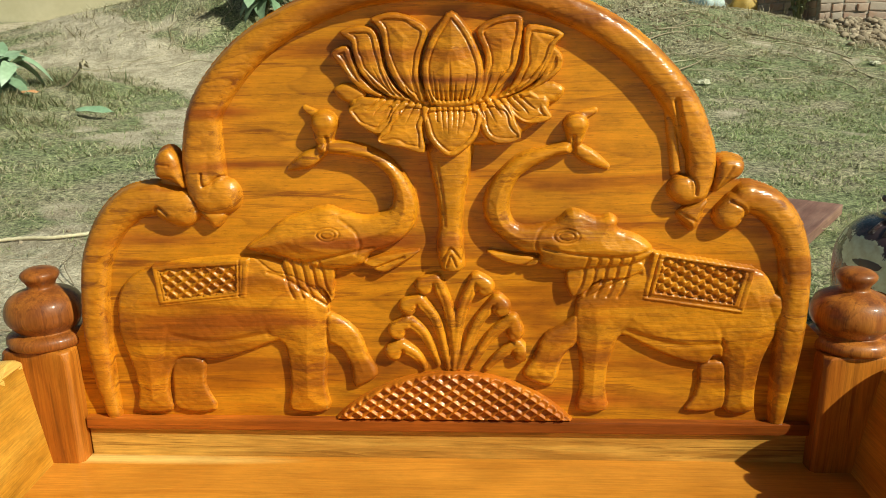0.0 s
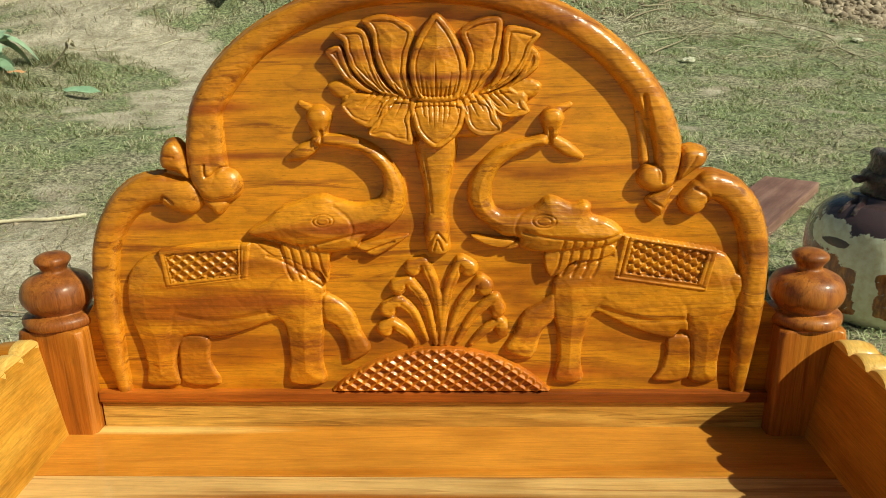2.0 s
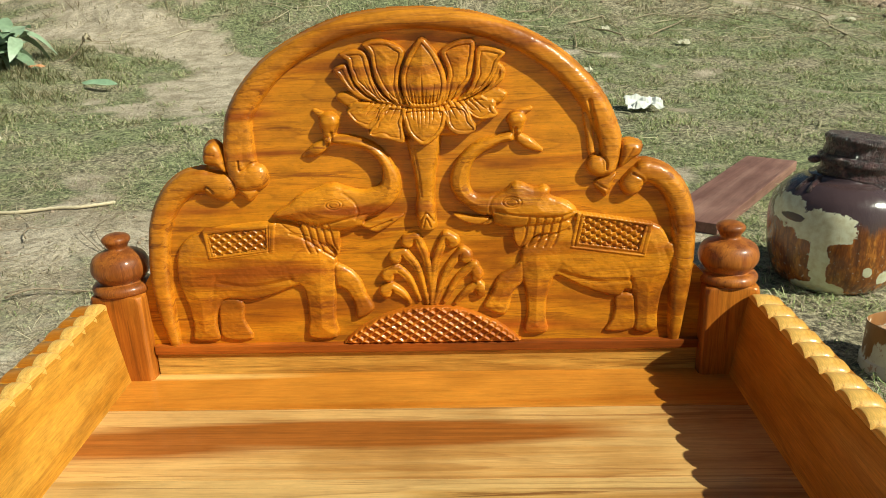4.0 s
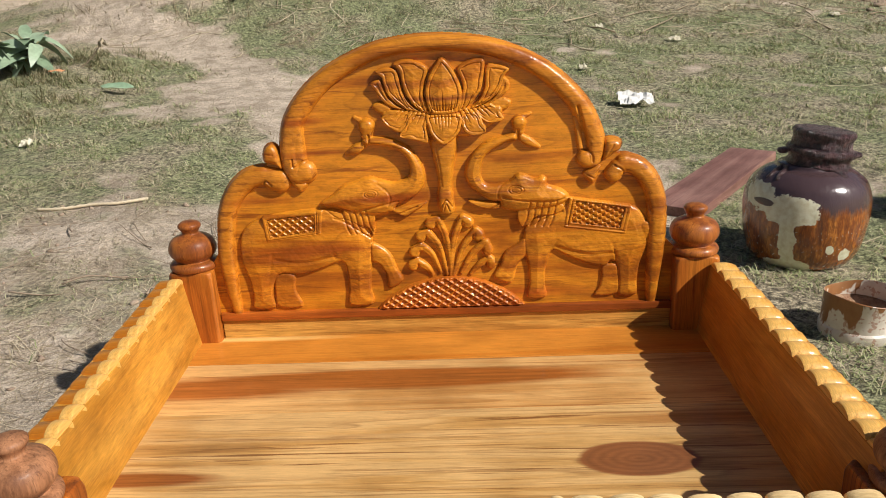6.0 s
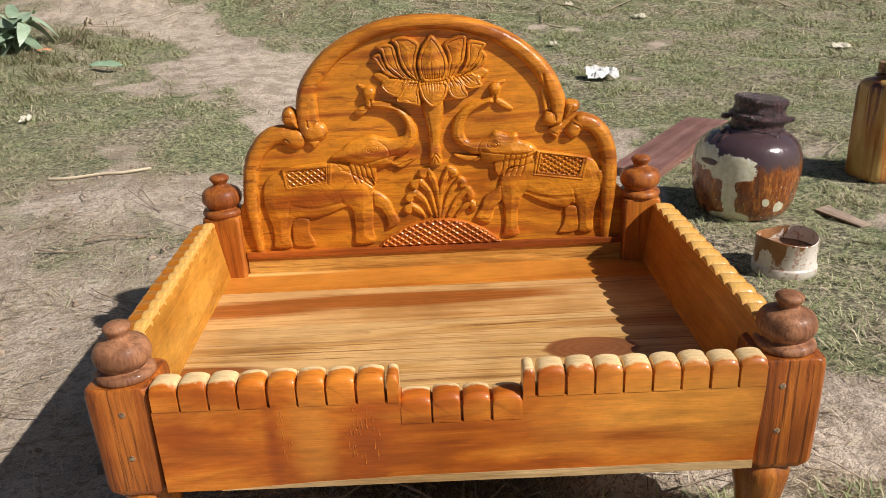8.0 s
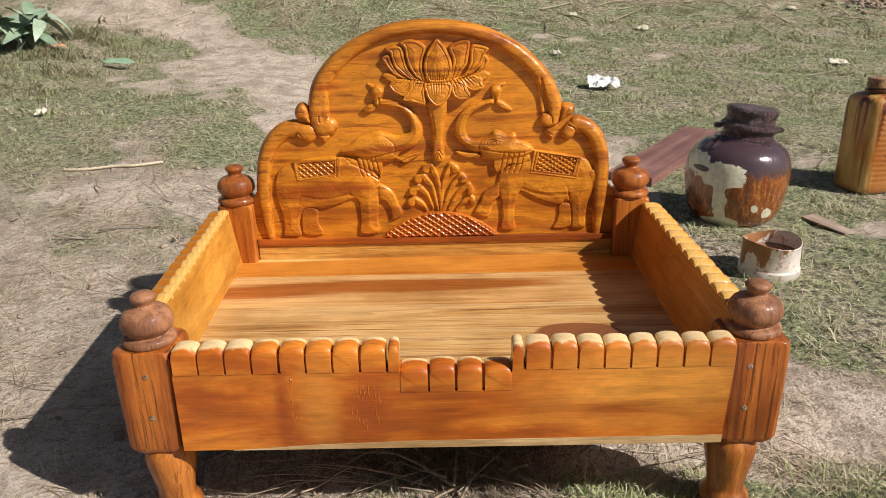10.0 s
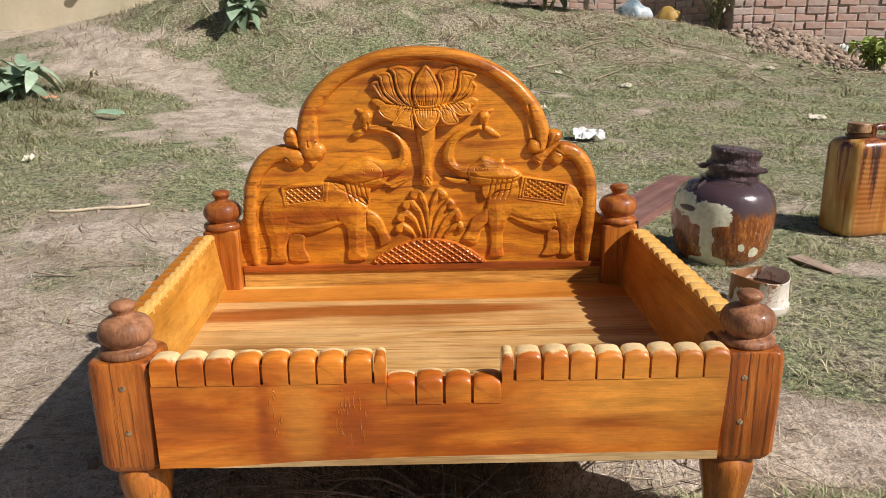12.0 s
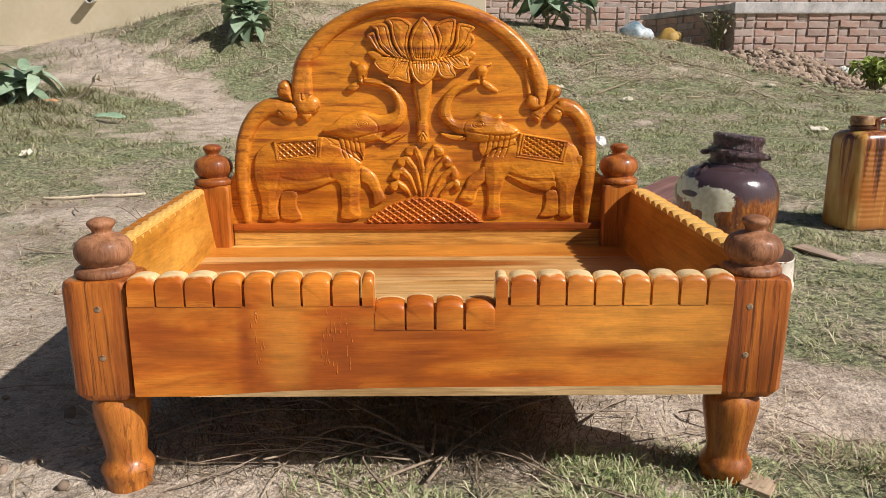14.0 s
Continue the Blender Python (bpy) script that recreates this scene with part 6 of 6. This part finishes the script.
crumpled("plastic_scrap", 3.98, 6.45, 0.14, 0.10, 9.0, plain("scrap_green_white", (0.72, 0.76, 0.70), (0.42, 0.52, 0.42), 14, 0.5), "crumpled pale green plastic scrap on the clods", "plastic scrap")
fallen_leaf(-2.06, 3.72, -0.12, 0.24, leaf_material("leaf_fallen", (0.27, 0.40, 0.25), (0.30, 0.43, 0.28)), "pale green fallen leaf at the path")
SCRAP = plain("scrap_pale", (0.70, 0.66, 0.52), (0.55, 0.50, 0.36), 20, 0.8)
for i, (sx, sy, sw) in enumerate(((2.30, 3.62, 0.10), (1.38, 4.55, 0.07), (0.70, 3.95, 0.045), (0.95, 4.9, 0.05), (-1.9, 2.62, 0.05), (2.6, 5.0, 0.06))):
    ob = crumpled("litter_scrap", sx, sy, sw, 0.03, 5.0 + i, SCRAP, "small pale scrap of litter on the grass", "litter")
    tagged(ob, group="litter scraps on the grass")

blades("verge_weeds", 36000, (-3.4, -1.75, 2.9, 4.7), 12, (0.04, 0.11), (0.002, 0.004), (45, 88), lambda x, y: clumps(x, y, 1) * smoothstep(-1.8, -2.3, x) * 0.9, island("weeds", [(0.10, 0.13, 0.045), (0.26, 0.24, 0.12), (0.46, 0.40, 0.25), (0.14, 0.15, 0.065)], 0.75), "tall mixed weeds along the verge")
blades("bank_weeds", 20000, (-3.2, 3.0, 5.2, 6.6), 13, (0.04, 0.12), (0.002, 0.005), (30, 85), lambda x, y: clumps(x, y, 0) ** 2, STRAW, "long dry weeds on the bank")
twigs("straw_tangle", 260, (-2.6, 3.4, 4.6, 6.7), (0.15, 0.50), (0.0018, 0.0040), 17, island("straw_long", [(0.62, 0.54, 0.38), (0.46, 0.38, 0.25), (0.24, 0.18, 0.11), (0.70, 0.62, 0.45)], 0.85), "tangled long straw on the bank", 0.9)
twigs("straw_tangle", 70, (0.5, 2.6, 1.4, 4.4), (0.10, 0.34), (0.0010, 0.0024), 18, island("straw_bent", [(0.58, 0.52, 0.34), (0.40, 0.36, 0.20)], 0.85), "bent pale stalks in the grass", 0.9)
def dry_stalk(x, y):
    """A leaning dead stalk with a curled head."""
    z = on_ground(x, y)
    th = empty("dry_stalk", (x, y, z - 0.01), "leaning dead brown stalk with a curled head at the verge", "stalk", "weedy plants")
    pts = smooth_profile([(0, 0, 0), (0.07, 0.02, 0.05), (0.14, 0.03, 0.13), (0.16, 0.03, 0.17)], 4)
    part("stem", tube(bmesh.new(), pts, [0.0045 - 0.0002 * i for i in range(len(pts))], 6), TWIG, th, smooth=True)
    rng = random.Random(3)
    for i in range(9):
        leaf = part("leaf", leaf_mesh(0.042, 0.016, 0.8, 0.6), island("leaf_withered", [(0.32, 0.26, 0.17), (0.46, 0.39, 0.27)], 0.85), th, smooth=True)
        leaf.location = pts[-1 - i % 5]
        leaf.rotation_euler = (rng.uniform(-1, 1), rng.uniform(-0.6, 0.8), rng.uniform(0, 6.28))


dry_stalk(-2.38, 4.15)
fallen_leaf(-2.42, 3.86, 0.6, 0.10, leaf_material("leaf_rust", (0.50, 0.22, 0.10), (0.56, 0.27, 0.13)), "rust-brown fallen leaf under the verge weed")
# the weedy plants
leafy_plant(-1.56, 5.60, 0.34, 64, 0.175, 1, LEAF, "bluish green broadleaf weed on the bank", 0.6)
leafy_plant(1.05, 6.25, 0.40, 70, 0.22, 2, LEAF, "broadleaf weed with drooping leaves on the bank", 0.9)
leafy_plant(-2.64, 3.95, 0.24, 44, 0.23, 3, LEAF, "low long-leaved weed at the verge", 0.7, 0.55)
leafy_plant(2.78, 6.75, 0.42, 160, 0.055, 6, leaf_material("leaf_dusty", (0.20, 0.22, 0.12), (0.36, 0.36, 0.22)), "dusty small-leaved weed against the brick wall", 0.5, 0.6)
leafy_plant(3.66, 5.45, 0.30, 240, 0.080, 4, LEAF_LIGHT, "yellow-green weed bush by the clods", 0.9)

# walls
brick_wall("wall_brick_front", (2.885, 6.60, 0.50), (1, 0), 3.4, 0.56, 0.23, "weathered red brick wall with cement coping", 0.105, 1)
brick_wall("wall_brick_side", (2.42, 8.20, 0.60), (0.30, -1.0), 1.60, 0.50, 0.20, "low brick wall running back from the corner", 0.06, 2)
brick_wall("brick_pier", (1.78, 8.05, 0.75), (1, 0), 0.46, 0.52, 0.30, "red brick pier behind the bank", 0.0, 3)
brick_wall("wall_brick_back", (0.4, 8.8, 0.8), (1, 0.05), 6.3, 0.70, 0.2, "brick wall behind the yard", 0.05, 4)


def plaster_wall():
    w = empty("wall_plaster", (0, 0, 0), "cream plastered house wall above the path", "wall", kind="structure")
    part("wall_face", box(-9.0, 0.6, 8.3, 8.55, 0.3, 3.2, 0.01), PLASTER, w, "cream plaster")
    bm = lathe([(0.040, 0.0), (0.052, 0.001), (0.052, 0.16), (0.040, 0.16), (0.040, 0.01)], (0, 0, 0), 24)
    bmesh.ops.transform(bm, matrix=pose(-3.98, 8.32, 1.36, 96, 0, 4), verts=bm.verts)
    part("drain_pipe", bm, plain("pipe_grey", (0.45, 0.44, 0.40), (0.55, 0.54, 0.5), 20, 0.6), w, "short grey drain pipe", auto=40)


plaster_wall()


def sack(x, y, w, h, seed, material, label):
    bm = bmesh.new()
    bmesh.ops.create_icosphere(bm, subdivisions=3, radius=1)
    for v in bm.verts:
        k = 1 + 0.25 * noise.noise(v.co * 1.7 + Vector((seed, 0, 0))) + 0.10 * noise.noise(v.co * 5 + Vector((0, seed, 0)))
        v.co = Vector((v.co.x * w * k, v.co.y * w * 0.7 * k, max(-0.35, v.co.z) * h * k))
    ob = part("plastic_sack", bm, material, None, smooth=True)
    ob.location = (x, y, on_ground(x, y) + h * 0.3)
    return tagged(ob, label, "sack")


sack(2.06, 7.10, 0.19, 0.15, 1.0, plain("sack_blue", (0.10, 0.19, 0.23), (0.55, 0.60, 0.60), 9, 0.45), "crumpled blue and white plastic sack behind the bank")
sack(2.40, 7.05, 0.13, 0.125, 4.0, plain("sack_yellow", (0.34, 0.20, 0.035), (0.50, 0.32, 0.07), 12, 0.6), "small ochre yellow sack behind the bank")
